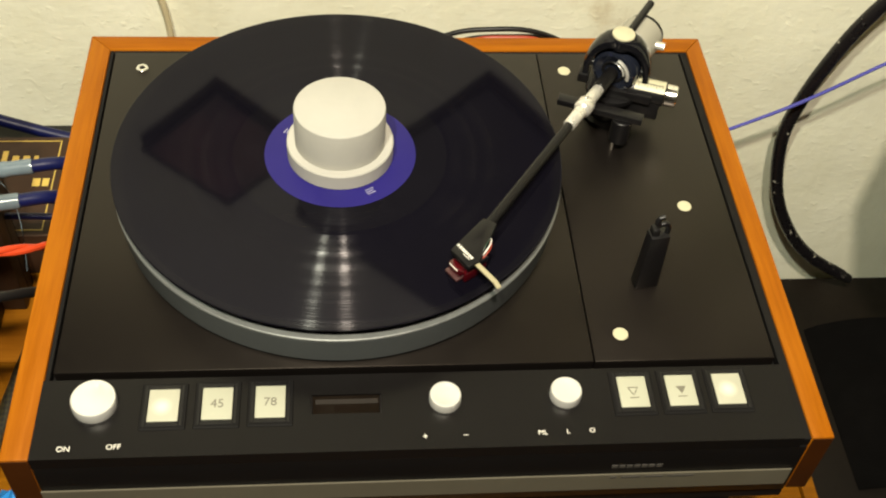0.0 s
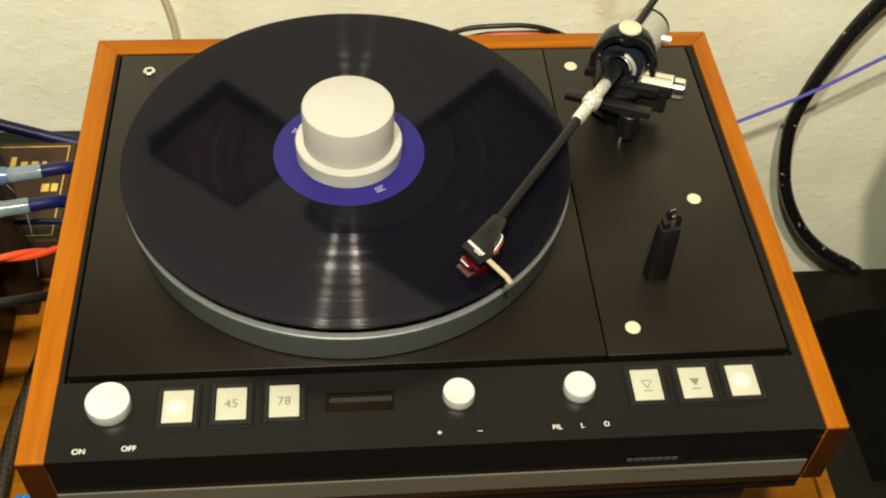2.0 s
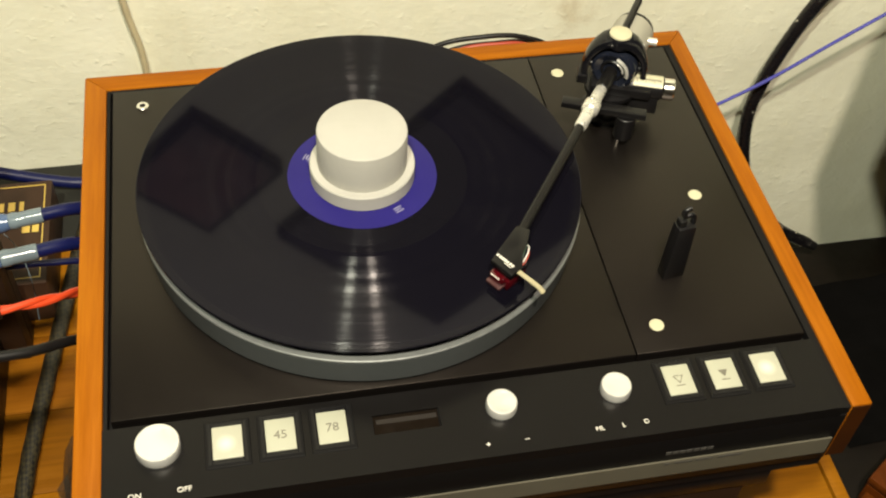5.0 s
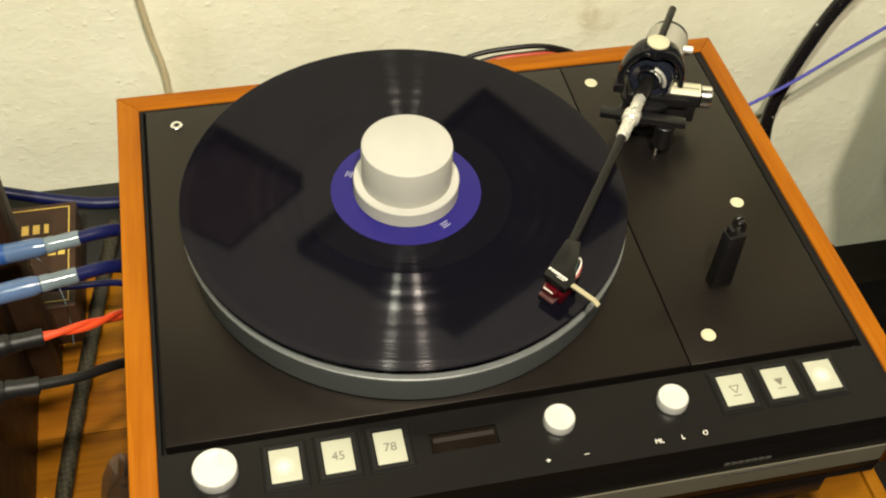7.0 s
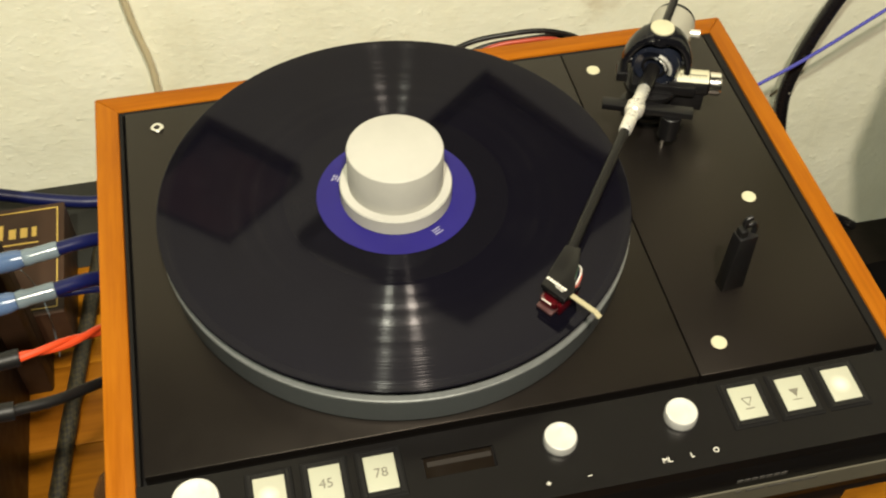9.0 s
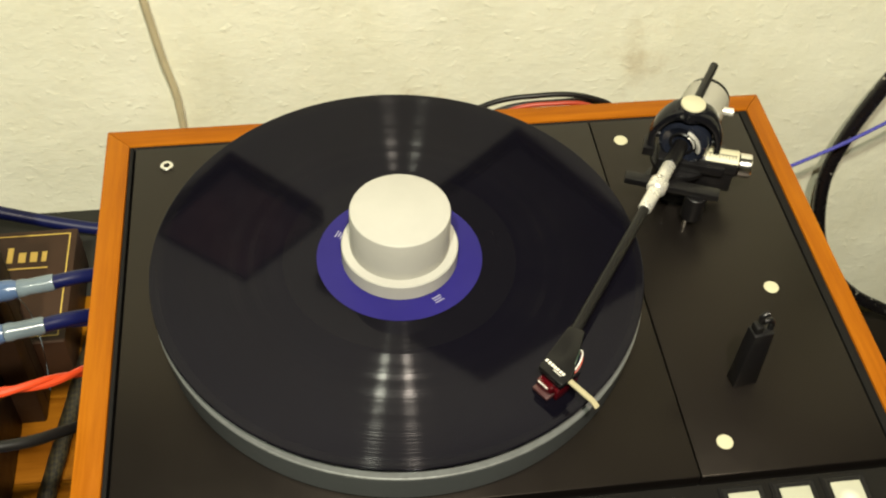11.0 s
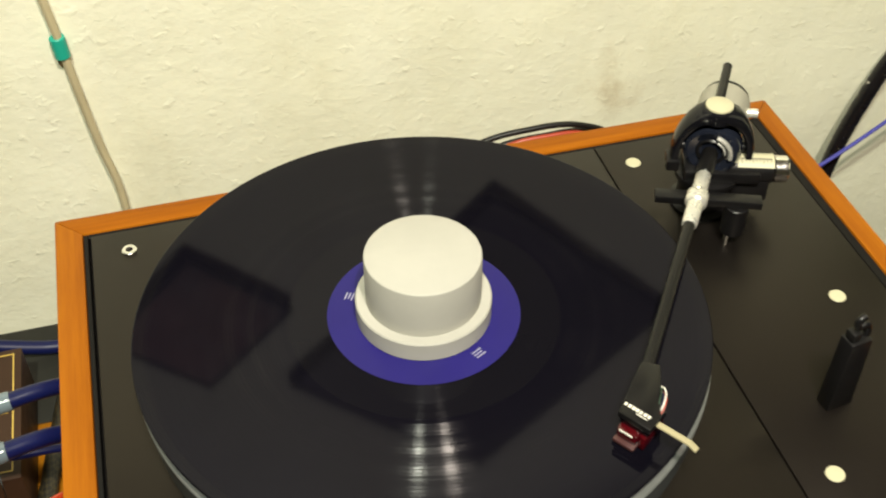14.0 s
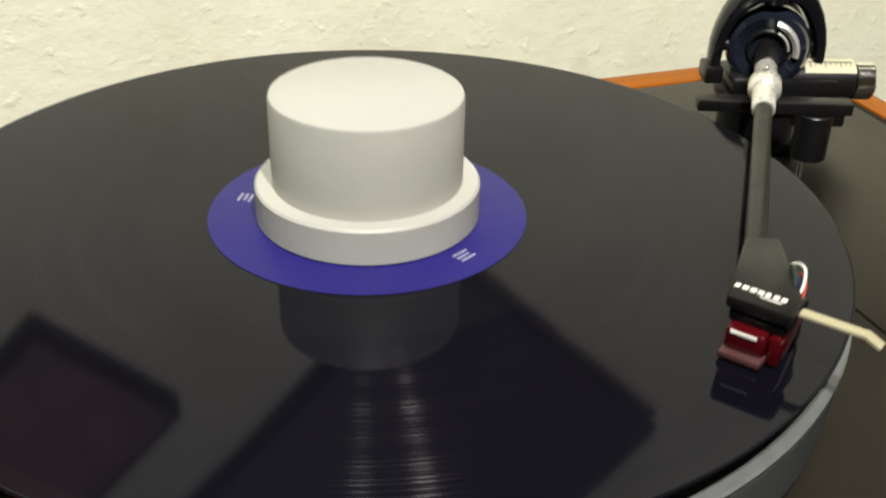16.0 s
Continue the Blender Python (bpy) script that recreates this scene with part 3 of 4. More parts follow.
knob(-0.1452, -0.1750, 0.0132, 0.0080)
knob(0.0610, -0.1776, 0.0097, 0.0070)
knob(0.1345, -0.1764, 0.0097, 0.0070)
for text, x, y, size in (("ON", -0.1592, -0.2038, 0.0049), ("OFF", -0.1312, -0.2032, 0.0049), ("+", 0.0478, -0.2018, 0.0058), ("–", 0.0718, -0.2012, 0.0058), ("ML", 0.1178, -0.2013, 0.0045), ("L", 0.1330, -0.2010, 0.0045), ("O", 0.1476, -0.2007, 0.0045)):
    part("panel_lettering", lettering(text, size, turned(x, y - 0.0006, PZ + 0.0001, 0)), WHITE_INK, player)


def stud(x, y, r, mat, label):
    part("stud", lathe([(0.0005, 0), (0.0005, r), (0.0021, r), (0.0025, r - 0.0004), (0.0026, 0)], (x, y, 0), seg=28), mat, player, label)


stud(0.1763, 0.1275, 0.0050, CREAM, "small round cream stud")
stud(0.2423, -0.0196, 0.0050, CREAM, "small round cream stud")
stud(0.1769, -0.1307, 0.0050, CREAM, "small round cream stud")
screw = part("hex_screw", lathe([(0.0015, 0), (0.0015, 0.0046), (0.0026, 0.0046), (0.0030, 0.0042), (0.0030, 0.0022), (0.0018, 0.0020), (0.0018, 0)], (-0.1508, 0.1300, 0), seg=24), CHROME, player, "bright screw with a hexagon socket")

# platter
platter = part("platter", lathe([(0.0048, 0.02), (0.0048, 0.1482), (0.0056, 0.1492), (0.0266, 0.1511), (0.0268, 0.1500), (0.0268, 0.1440), (0.0265, 0.1430), (0.0265, 0.02)], seg=160), RIM_ALU, player, "turned grey aluminium platter")
# paler metal than the side, so the edge's highlight line is in the colour
part("rim_edge", lathe([(0.0269, 0.1440), (0.0269, 0.1510), (0.0274, 0.1513), (0.0284, 0.1513), (0.0290, 0.1506), (0.0290, 0.1440), (0.0269, 0.1440)], seg=160), EDGE_HIGHLIGHT, platter, "top edge of the platter, brightened as its highlight line")
part("hub", lathe([(-0.008, 0.0), (-0.008, 0.06), (0.0070, 0.06), (0.0070, 0.0)], seg=48), PITCH, platter)
part("mat", lathe([(0.0286, 0.0), (0.0286, 0.1425), (0.0292, 0.1436), (0.0345, 0.1456), (0.0356, 0.1450), (0.0358, 0.1440), (0.0358, 0.0)], seg=128), RUBBER, platter, "thick black rubber mat")

# arm rest: a tapering upright with a hooked top
rest = part("arm_rest", bmesh.new(), SATIN_BLACK, player, "black upright arm rest with a hooked top")
rest.data = mesh_of("arm_rest", prism([(-0.0080, 0.0), (0.0080, 0.0), (0.0064, 0.050), (-0.0064, 0.050)], -0.0048, 0.0048, 0.0012, m=Matrix.Translation((0.2000, -0.0890, 0.0020)) @ pose(0, 0, 0, 90, 0, 8)), SATIN_BLACK)
at = Matrix.Translation((0.2000, -0.0890, 0.0020)) @ pose(0, 0, 0, 0, 0, 8)
part("hook", cable([at @ Vector(q) for q in ((0.0052, 0.0, 0.048), (0.0054, 0.0, 0.0545), (0.0030, 0.0, 0.0580), (-0.0010, 0.0, 0.0575), (-0.0030, 0.0, 0.0600), (-0.0024, 0.0, 0.0632), (0.0008, 0.0, 0.0645))], 0.0018), SATIN_BLACK, rest)
part("latch", box(-0.0055, -0.0005, -0.0030, 0.0034, 0.0495, 0.0555, 0.001, m=at), RUBBER, rest)

# ---- the tone arm ----
PIVOT = Vector((0.2030, 0.0800, 0.0460))
TIP = Vector((0.0968, -0.0715, 0.0480))
U = (TIP - PIVOT).normalized()
W = Vector((0.945, -0.327, 0.0)).normalized()
V = Vector((-W.y, W.x, 0))
ARCH = Matrix(((W.x, V.x, 0, PIVOT.x), (W.y, V.y, 0, PIVOT.y), (0, 0, 1, 0), (0, 0, 0, 1)))
arm = part("tone_arm", lathe([(0.0015, 0), (0.0015, 0.021), (0.0045, 0.0205), (0.006, 0.0170), (0.022, 0.0165), (0.024, 0.020), (0.0275, 0.020), (0.0275, 0)], (PIVOT.x, PIVOT.y, 0), seg=40), SATIN_BLACK, player, "black tone arm with silver fittings, lowered on the record")
part("yoke_base", box(-0.0160, 0.0300, -0.0130, 0.0130, 0.0265, 0.0345, 0.0015, m=ARCH), SATIN_BLACK, arm)
def arch(line, thick, deep):
    """A flat band bent along the line in the yoke's plane: (across, height) points with its thickness and depth at each."""
    bm = bmesh.new()
    rings = []
    for i, (w, z) in enumerate(line):
        (w0, z0), (w1, z1) = line[max(i - 1, 0)], line[min(i + 1, len(line) - 1)]
        ahead = Vector((w1 - w0, z1 - z0)).normalized()
        out, half = Vector((-ahead.y, ahead.x)) * thick[i] / 2, deep[i] / 2
        ring = []
        for k in range(12):
            c, d = math.cos(math.tau * k / 12), math.sin(math.tau * k / 12)
            c, d = math.copysign(abs(c) ** 0.6, c), math.copysign(abs(d) ** 0.6, d)
            ring.append(bm.verts.new(ARCH @ Vector((w + out.x * c, half * d, z + out.y * c))))
        rings.append(ring)
    for p, q in zip(rings, rings[1:]):
        for k in range(12):
            bm.faces.new((p[k], p[(k + 1) % 12], q[(k + 1) % 12], q[k]))
    bm.faces.new(rings[0][::-1])
    bm.faces.new(rings[-1])
    return bm


HALF = [(0.0220, 0.0330), (0.0224, 0.0400), (0.0220, 0.0470), (0.0205, 0.0535), (0.0180, 0.0595), (0.0145, 0.0648), (0.0105, 0.0685), (0.0055, 0.0705)]
SPAN = [(-w, z) for w, z in HALF] + [(0.0, 0.0710)] + HALF[::-1]
part("yoke", arch(SPAN, [0.0050, 0.0052, 0.0055, 0.0060, 0.0068, 0.0078, 0.0086, 0.0088, 0.0088, 0.0088, 0.0086, 0.0078, 0.0068, 0.0060, 0.0055, 0.0052, 0.0050], [0.0095, 0.0100, 0.0106, 0.0114, 0.0128, 0.0145, 0.0165, 0.0182, 0.0190, 0.0182, 0.0165, 0.0145, 0.0128, 0.0114, 0.0106, 0.0100, 0.0095]), GLOSS_BLACK, arm, "glossy black arched yoke")
for sx in (-0.0228, 0.0225):
    part("yoke_foot", box(sx - 0.0040, sx + 0.0040, -0.0068, 0.0068, 0.0300, 0.0375, 0.0012, m=ARCH), SATIN_BLACK, arm)
part("bearing_cap", lathe([(0.066, 0.0), (0.066, 0.0098), (0.0715, 0.0104), (0.0738, 0.0100), (0.0745, 0.0090), (0.0745, 0.0)], (PIVOT.x, PIVOT.y + 0.001, 0), seg=36), GLOSS_BLACK, arm)
part("cap_disc", lathe([(0.0746, 0.0), (0.0746, 0.0083), (0.0757, 0.0082), (0.0761, 0.0076), (0.0761, 0.0)], (PIVOT.x, PIVOT.y + 0.001, 0), seg=36), CREAM, arm, "round cream disc")
part("bearing_housing", lathe([(-0.0140, 0), (-0.0140, 0.0110), (-0.0110, 0.0150), (-0.0055, 0.0174), (0.0010, 0.0181), (0.0050, 0.0174), (0.0076, 0.0158), (0.0082, 0.0138), (0.0070, 0.0104), (0.0060, 0.0078), (0.0060, 0)], PIVOT, U, 56), DARK_GLASS, arm, "round bearing housing of dark glassy plastic")
part("inner_ring", lathe([(0.0062, 0.0070), (0.0076, 0.0072), (0.0080, 0.0082), (0.0072, 0.0090), (0.0062, 0.0088)], PIVOT, U, 40), SATIN_BLACK, arm)
# the housing's curved highlights, modelled as bright strips
for r0, r1, along, sweep, first in ((0.0106, 0.0134, 0.0094, 1.5, -0.75), (0.0078, 0.0092, 0.0084, 1.1, -0.55)):
    part("gloss_arc", lathe([(along - 0.0006, r0), (along + 0.0005, (r0 + r1) / 2), (along - 0.0004, r1), (along - 0.0016, r1)], PIVOT, U, 20, arc=sweep, start=first), ALU, arm, "bright arc put in for the highlight on the housing")
# added disc that keeps the view through the yoke dark
part("weight_cover", lathe([(-0.0008, 0), (-0.0008, 0.0120), (0.0002, 0.0150), (0.0010, 0.0152), (0.0010, 0)], PIVOT - U * 0.0208 + Vector((0, 0, 0.001)), -U, 40), SATIN_BLACK, arm, "black disc added over the front of the counterweight")
part("arc_screw", rod(PIVOT + U * 0.0070 + W * 0.0115 - Vector((0, 0, 0.0025)), PIVOT + U * 0.0102 + W * 0.0115 - Vector((0, 0, 0.0025)), 0.0024, 0.0005, 16), CHROME, arm)
part("rear_sleeve", rod(PIVOT - U * 0.0130, PIVOT - U * 0.0225 + Vector((0, 0, 0.001)), 0.0062), SATIN_BLACK, arm)
part("bearing_pin", rod(PIVOT + W * 0.0150, PIVOT + W * 0.0195, 0.0028), SATIN_BLACK, arm)
part("bearing_pin", rod(PIVOT - W * 0.0150, PIVOT - W * 0.0195, 0.0028), SATIN_BLACK, arm)
S0 = PIVOT + U * 0.031
part("rear_tube", rod(PIVOT + U * 0.008, S0 + U * 0.001, 0.0050), ARM_BLACK, arm)
part("collar", lathe([(0, 0), (0, 0.0040), (0.0010, 0.0045), (0.0170, 0.0045), (0.0176, 0.0056), (0.0190, 0.0064), (0.0270, 0.0064), (0.0285, 0.0056), (0.0292, 0.0046), (0.0470, 0.0044), (0.0480, 0.0038), (0.0480, 0)], S0, U, 40), ALU, arm, "silver collar with a locking ring")
part("locking_screw", rod(S0 + U * 0.0240 + V * 0.002 + Vector((0, 0, 0.0074)), S0 + U * 0.0240 + V * 0.002 + Vector((0, 0, 0.0086)), 0.0012), CHROME, arm)
part("arm_tube", rod(S0 + U * 0.0465, TIP + U * 0.0105, 0.0033, seg=28), ARM_BLACK, arm, "straight black tube")
TILT_HEAD = Matrix(((-0.823, 0.568, 0, 0.1093), (-0.568, -0.823, 0, -0.0808), (0, 0, 1, 0.0497), (0, 0, 0, 1)))
shell = part("headshell", prism([(0.0476, -0.0063), (0.0476, 0.0113), (0.0385, 0.0113), (0.0100, -0.0064), (0.0143, -0.0149)], 0.0008, 0.0046, 0.0009, m=TILT_HEAD), ARM_BLACK, arm, "black slanted headshell")
bars = bmesh.new()
for k, wide in enumerate((0.0013, 0.0015, 0.0016, 0.0015, 0.0013, 0.0015, 0.0014)):
    box(0.0405, 0.0424, -0.0066 + k * 0.0021, -0.0066 + k * 0.0021 + wide, 0.0046, 0.0048, bm=bars, m=TILT_HEAD)
box(0.0432, 0.0437, 0.0010, 0.0068, 0.0046, 0.0048, bm=bars, m=TILT_HEAD)
part("emblem", bars, WHITE_INK, shell, "white emblem as plain bars")
part("cartridge_mount", box(0.030, 0.0465, -0.0055, 0.0100, -0.0030, 0.0010, 0.0006, m=TILT_HEAD), GLOSS_BLACK, shell)
part("cartridge", box(0.0340, 0.0500, -0.0046, 0.0062, -0.0098, -0.0029, 0.0012, m=TILT_HEAD), RED_PLASTIC, shell, "clear red cartridge body")
part("cartridge_back", box(0.0310, 0.0480, 0.0064, 0.0098, -0.0118, -0.0031, 0.0008, m=TILT_HEAD), RED_PLASTIC, shell)
part("cartridge_badge", box(0.0499, 0.0504, -0.0030, 0.0042, -0.0042, -0.0034, m=TILT_HEAD), WHITE_INK, shell)
part("stylus_guard", box(0.0400, 0.0522, -0.0050, 0.0066, -0.0118, -0.0094, 0.0008, m=TILT_HEAD), GUARD, shell, "pale pinkish stylus holder")
lift = bmesh.new()
box(0.0390, 0.0423, 0.0100, 0.0285, 0.0018, 0.0031, 0.0003, 1, bm=lift, m=TILT_HEAD)
box(0.0390, 0.0423, -0.0006, 0.0046, -0.0007, 0.0007, 0.0003, 1, bm=lift, m=TILT_HEAD @ pose(0.0, 0.0282, 0.0025, -26, 0, 0))
part("finger_lift", lift, LIFT_METAL, shell, "bent silver finger lift")
for colour, out, low, name in (((0.75, 0.72, 0.66), 0.0, 0.0, "white"), ((0.34, 0.035, 0.012), 0.0006, -0.0030, "red"), ((0.012, 0.035, 0.02), -0.0026, -0.0010, "green"), ((0.02, 0.02, 0.07), -0.0010, -0.0034, "blue")):
    part("lead_wire", cable([TILT_HEAD @ Vector(q) for q in ((0.0345, 0.0078 + out * 0.5, 0.0020 + low * 0.5), (0.0320, 0.0082 + out * 0.8, 0.0050 + low), (0.0275, 0.0068 + out, 0.0070 + low), (0.0235, 0.0040 + out * 0.7, 0.0062 + low), (0.0220, 0.0015 + out * 0.3, 0.0045 + low), (0.0240, 0.0005, 0.0030))], 0.00042, 8), material("wire_" + name, colour, 0.4), shell, name + " lead wire")
# counterweight, rod and setting barrel
part("counterweight", lathe([(0, 0), (0, 0.0144), (0.0012, 0.0160), (0.0230, 0.0160), (0.0243, 0.0148), (0.0243, 0)], PIVOT - U * 0.022 + Vector((0, 0, 0.001)), -U, 48), SATIN_SILVER, arm, "satin silver counterweight")
part("weight_ring", lathe([(0, 0.0), (0, 0.0150), (0.0028, 0.0150), (0.0036, 0.014), (0.0036, 0)], PIVOT - U * 0.0464 + Vector((0, 0, 0.001)), -U, 48), SATIN_BLACK, arm)
part("rear_rod", rod((0.2080, 0.0900, 0.0655), (0.2345, 0.1310, 0.0655), 0.0029, 0.001), SATIN_BLACK, arm, "black rod")
part("weight_screw", rod((0.2270, 0.1030, 0.0500), (0.2415, 0.0975, 0.0500), 0.0030), ALU, arm)
B0 = Vector((0.2105, 0.0760, 0.0308))
barrel = part("setting_barrel", rod(B0, B0 + W * 0.0300, 0.0092, 0.0008, 36), SATIN_BLACK, arm)
part("barrel_block", box(0.000, 0.0285, -0.0085, 0.0070, -0.0190, -0.0035, 0.0012, m=Matrix(((W.x, V.x, 0, B0.x), (W.y, V.y, 0, B0.y), (0, 0, 1, B0.z), (0, 0, 0, 1)))), SATIN_BLACK, barrel)
TURN_W = Vector((0, 0, 1)).rotation_difference(W).to_matrix()
top_angle = math.atan2((TURN_W.inverted() @ Vector((0, 0, 1))).y, (TURN_W.inverted() @ Vector((0, 0, 1))).x)
part("scale", lathe([(0.0075, 0.0094), (0.0298, 0.0094)], B0, W, 14, arc=1.70, start=top_angle - 0.80), CREAM, barrel, "cream printed scale")
ticks = bmesh.new()
for turn in (-0.46, 0.22):
    lathe([(0.0092, 0.00948), (0.0283, 0.00948)], B0, W, 2, ticks, 0.10, top_angle + turn)
for k in range(9):
    lathe([(0.0098 + 0.0022 * k, 0.00948), (0.0103 + 0.0022 * k, 0.00948)], B0, W, 2, ticks, 0.16 if k % 3 else 0.28, top_angle + 0.32)
part("scale_print", ticks, GREY_INK, barrel)
part("setting_knob", lathe([(0, 0), (0, 0.0078), (0.0006, 0.0084), (0.0080, 0.0084), (0.0088, 0.0076), (0.0088, 0)], B0 + W * 0.0304, W, 20), CHROME, barrel, "fluted bright knob")
part("lift_bar", box(-0.0315, 0.0315, -0.0042, 0.0042, 0.0300, 0.0350, 0.0007, m=pose(0.1875, 0.0485, 0, 0, 0, -22)), SATIN_BLACK, arm, "black lift bar")
part("lift_column", rod((0.2035, 0.0415, 0.0100), (0.2035, 0.0415, 0.0299), 0.0074), SATIN_BLACK, arm)
part("lift_washer", lathe([(0.0296, 0.0), (0.0296, 0.0066), (0.0316, 0.0066), (0.0316, 0)], (0.2035, 0.0412, -0.0017), seg=28), ALU, arm)
part("lift_pin", rod((0.1990, 0.0385, 0.0020), (0.1990, 0.0385, 0.0105), 0.0016), CHROME, arm)

# ---- record and clamp ----
record = thing("record", (0, 0, 0.0358), "black vinyl record with a plain blue label", "record")
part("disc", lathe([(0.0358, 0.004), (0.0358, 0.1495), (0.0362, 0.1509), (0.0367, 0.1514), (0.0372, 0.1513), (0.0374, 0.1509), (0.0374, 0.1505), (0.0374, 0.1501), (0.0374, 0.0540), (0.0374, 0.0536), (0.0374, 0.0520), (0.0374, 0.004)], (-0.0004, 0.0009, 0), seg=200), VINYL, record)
label = part("label", lathe([(0.03745, 0.004), (0.03745, 0.0508), (0.0376, 0.0510), (0.0377, 0.0506), (0.0377, 0.004)], seg=96), LABEL_BLUE, record, "blue paper label")
for angle, long, rows in ((-62, 0.0062, 3), (150, 0.0055, 3)):
    bm = bmesh.new()
    for k in range(rows):
        box(-long / 2, long / 2 - 0.001 * (k % 2), -0.0003, 0.0003, 0.03772, 0.0378, bm=bm, m=pose(0, 0, 0, 0, 0, angle + 90) @ pose(0, -0.0395 - 0.0018 * k, 0))
    part("label_print", bm, LABEL_INK, label, "pale print as plain bars")
clamp = thing("record_clamp", (0, 0, 0.0377), "pale grey stepped record clamp on the label", "record clamp")
part("foot_ring", lathe([(0.0377, 0), (0.0377, 0.0350), (0.0383, 0.0357), (0.0490, 0.0357), (0.0498, 0.0350), (0.0498, 0.0)], seg=96), CLAMP_GREY, clamp)
part("grip", lathe([(0.0496, 0.0), (0.0496, 0.0302), (0.0775, 0.0302), (0.0786, 0.0298), (0.0791, 0.0290), (0.0793, 0.0)], seg=96), CLAMP_GREY, clamp)

# ---- on the wall ----
def hung(name, x, z, side, degrees, mat, rim, label, category):
    own = thing(name, (x, WALL_Y, z), label, category)
    m = Matrix.Translation((x, 0, z)) @ Matrix.Rotation(radians(degrees), 4, "Y")
    h = side / 2
    part("face", box(-h + 0.006, h - 0.006, WALL_Y - 0.010, WALL_Y - 0.001, -h + 0.006, h - 0.006, m=m), mat, own)
    frame_mesh = bmesh.new()
    for a, b, c, d in ((-h, h, -h, -h + 0.0058), (-h, h, h - 0.0058, h), (-h, -h + 0.0058, -h + 0.0059, h - 0.0059), (h - 0.0058, h, -h + 0.0059, h - 0.0059)):
        box(a, b, WALL_Y - 0.012, WALL_Y, c, d, 0.0008, 1, bm=frame_mesh, m=m)
    part("rim", frame_mesh, rim, own)


hung("wall_picture", 0.150, 0.476, 0.290, 44, SLEEVE_DARK, PITCH, "dark square picture hung cornerwise on the wall", "picture")
hung("wall_picture", -0.129, 0.366, 0.124, 44, SLEEVE_RED, PITCH, "small reddish brown picture hung cornerwise on the wall", "picture")

hose = thing("hose", (0.52, 0.325, -0.3), "thick black rubber hose bowed against the wall", "hose")
part("tube", cable([(0.634, 0.318, 0.10), (0.584, 0.318, 0.0), (0.546, 0.318, -0.05), (0.520, 0.318, -0.093), (0.502, 0.318, -0.138), (0.487, 0.318, -0.195), (0.482, 0.318, -0.255), (0.501, 0.318, -0.338), (0.537, 0.318, -0.407), (0.579, 0.318, -0.455), (0.630, 0.318, -0.491)], 0.0074, 16), HOSE, hose)
part("end_plug", rod((0.6295, 0.318, -0.4906), (0.642, 0.318, -0.4995), 0.0062), RUBBER, hose)
single("blue_wire", cable([(0.31, 0.30, -0.270), (0.36, 0.30, -0.248), (0.411, 0.30, -0.2215), (0.479, 0.30, -0.183), (0.549, 0.30, -0.133), (0.62, 0.30, -0.085), (0.78, 0.30, 0.02)], 0.0019, 10), BLUE_WIRE, "thin blue wire running up along the wall", "wire")
cord = thing("hanging_cable", (-0.17, 0.345, -0.15), "yellowed cord hanging down the wall with a band of green tape", "cord")
part("cord", cable([(-0.200, 0.3445, 0.16), (-0.190, 0.3445, 0.09), (-0.183, 0.3445, 0.03), (-0.1795, 0.3445, -0.012), (-0.1735, 0.3445, -0.070), (-0.1675, 0.3445, -0.110), (-0.166, 0.3445, -0.15), (-0.165, 0.3445, SHELF_Z + 0.004)], 0.0042, 12, flat=0.75), OLD_CORD, cord)
part("tape_band", rod((-0.1836, 0.3445, 0.028), (-0.1826, 0.3445, 0.011), 0.0057), GREEN_TAPE, cord, "green tape")

# cords looping up behind the frame
single("rear_cord", cable([(0.03, 0.205, -0.075), (0.085, 0.203, -0.025), (0.133, 0.200, -0.0135), (0.170, 0.200, -0.018), (0.200, 0.203, -0.04), (0.225, 0.210, -0.10)], 0.0022), RUBBER, "black cord looping up behind the frame", "cord")
single("rear_cord", cable([(0.06, 0.200, -0.070), (0.105, 0.198, -0.027), (0.145, 0.195, -0.0185), (0.172, 0.195, -0.023), (0.190, 0.198, -0.045), (0.205, 0.205, -0.10)], 0.0019), DULL_RED, "red cord looping up behind the frame", "cord")
single("rear_cord", cable([(0.05, 0.207, -0.078), (0.095, 0.205, -0.034), (0.140, 0.203, -0.024), (0.185, 0.205, -0.034), (0.215, 0.213, -0.10)], 0.0024), RUBBER, "thin black cord looping up behind the frame", "cord")

# ---- beside the player ----
amp = thing("amplifier", (-0.42, 0.0, SHELF_Z), "dark brown amplifier case with sockets in its side", "amplifier")
part("body", box(-0.560, -0.306, -0.200, 0.190, SHELF_Z, -0.020, 0.003), CASE_BROWN, amp)
for sy, sz in ((0.060, -0.042), (0.010, -0.029), (-0.015, -0.026), (-0.040, -0.024), (-0.083, -0.016)):
    part("socket", rod((-0.3065, sy, sz), (-0.2950, sy, sz), 0.0066, 0.0012), GOLD, amp, "gold-plated socket")

adaptor = thing("power_adaptor", (-0.32, 0.115, SHELF_Z), "tall dark brown power adaptor standing beside the small box", "power adaptor")
part("case", box(-0.345, -0.286, 0.098, 0.132, SHELF_Z, 0.004, 0.003), CASE_BROWN, adaptor)
part("seam", box(-0.3452, -0.2858, 0.1145, 0.1155, SHELF_Z + 0.004, 0.0062), PITCH, adaptor)

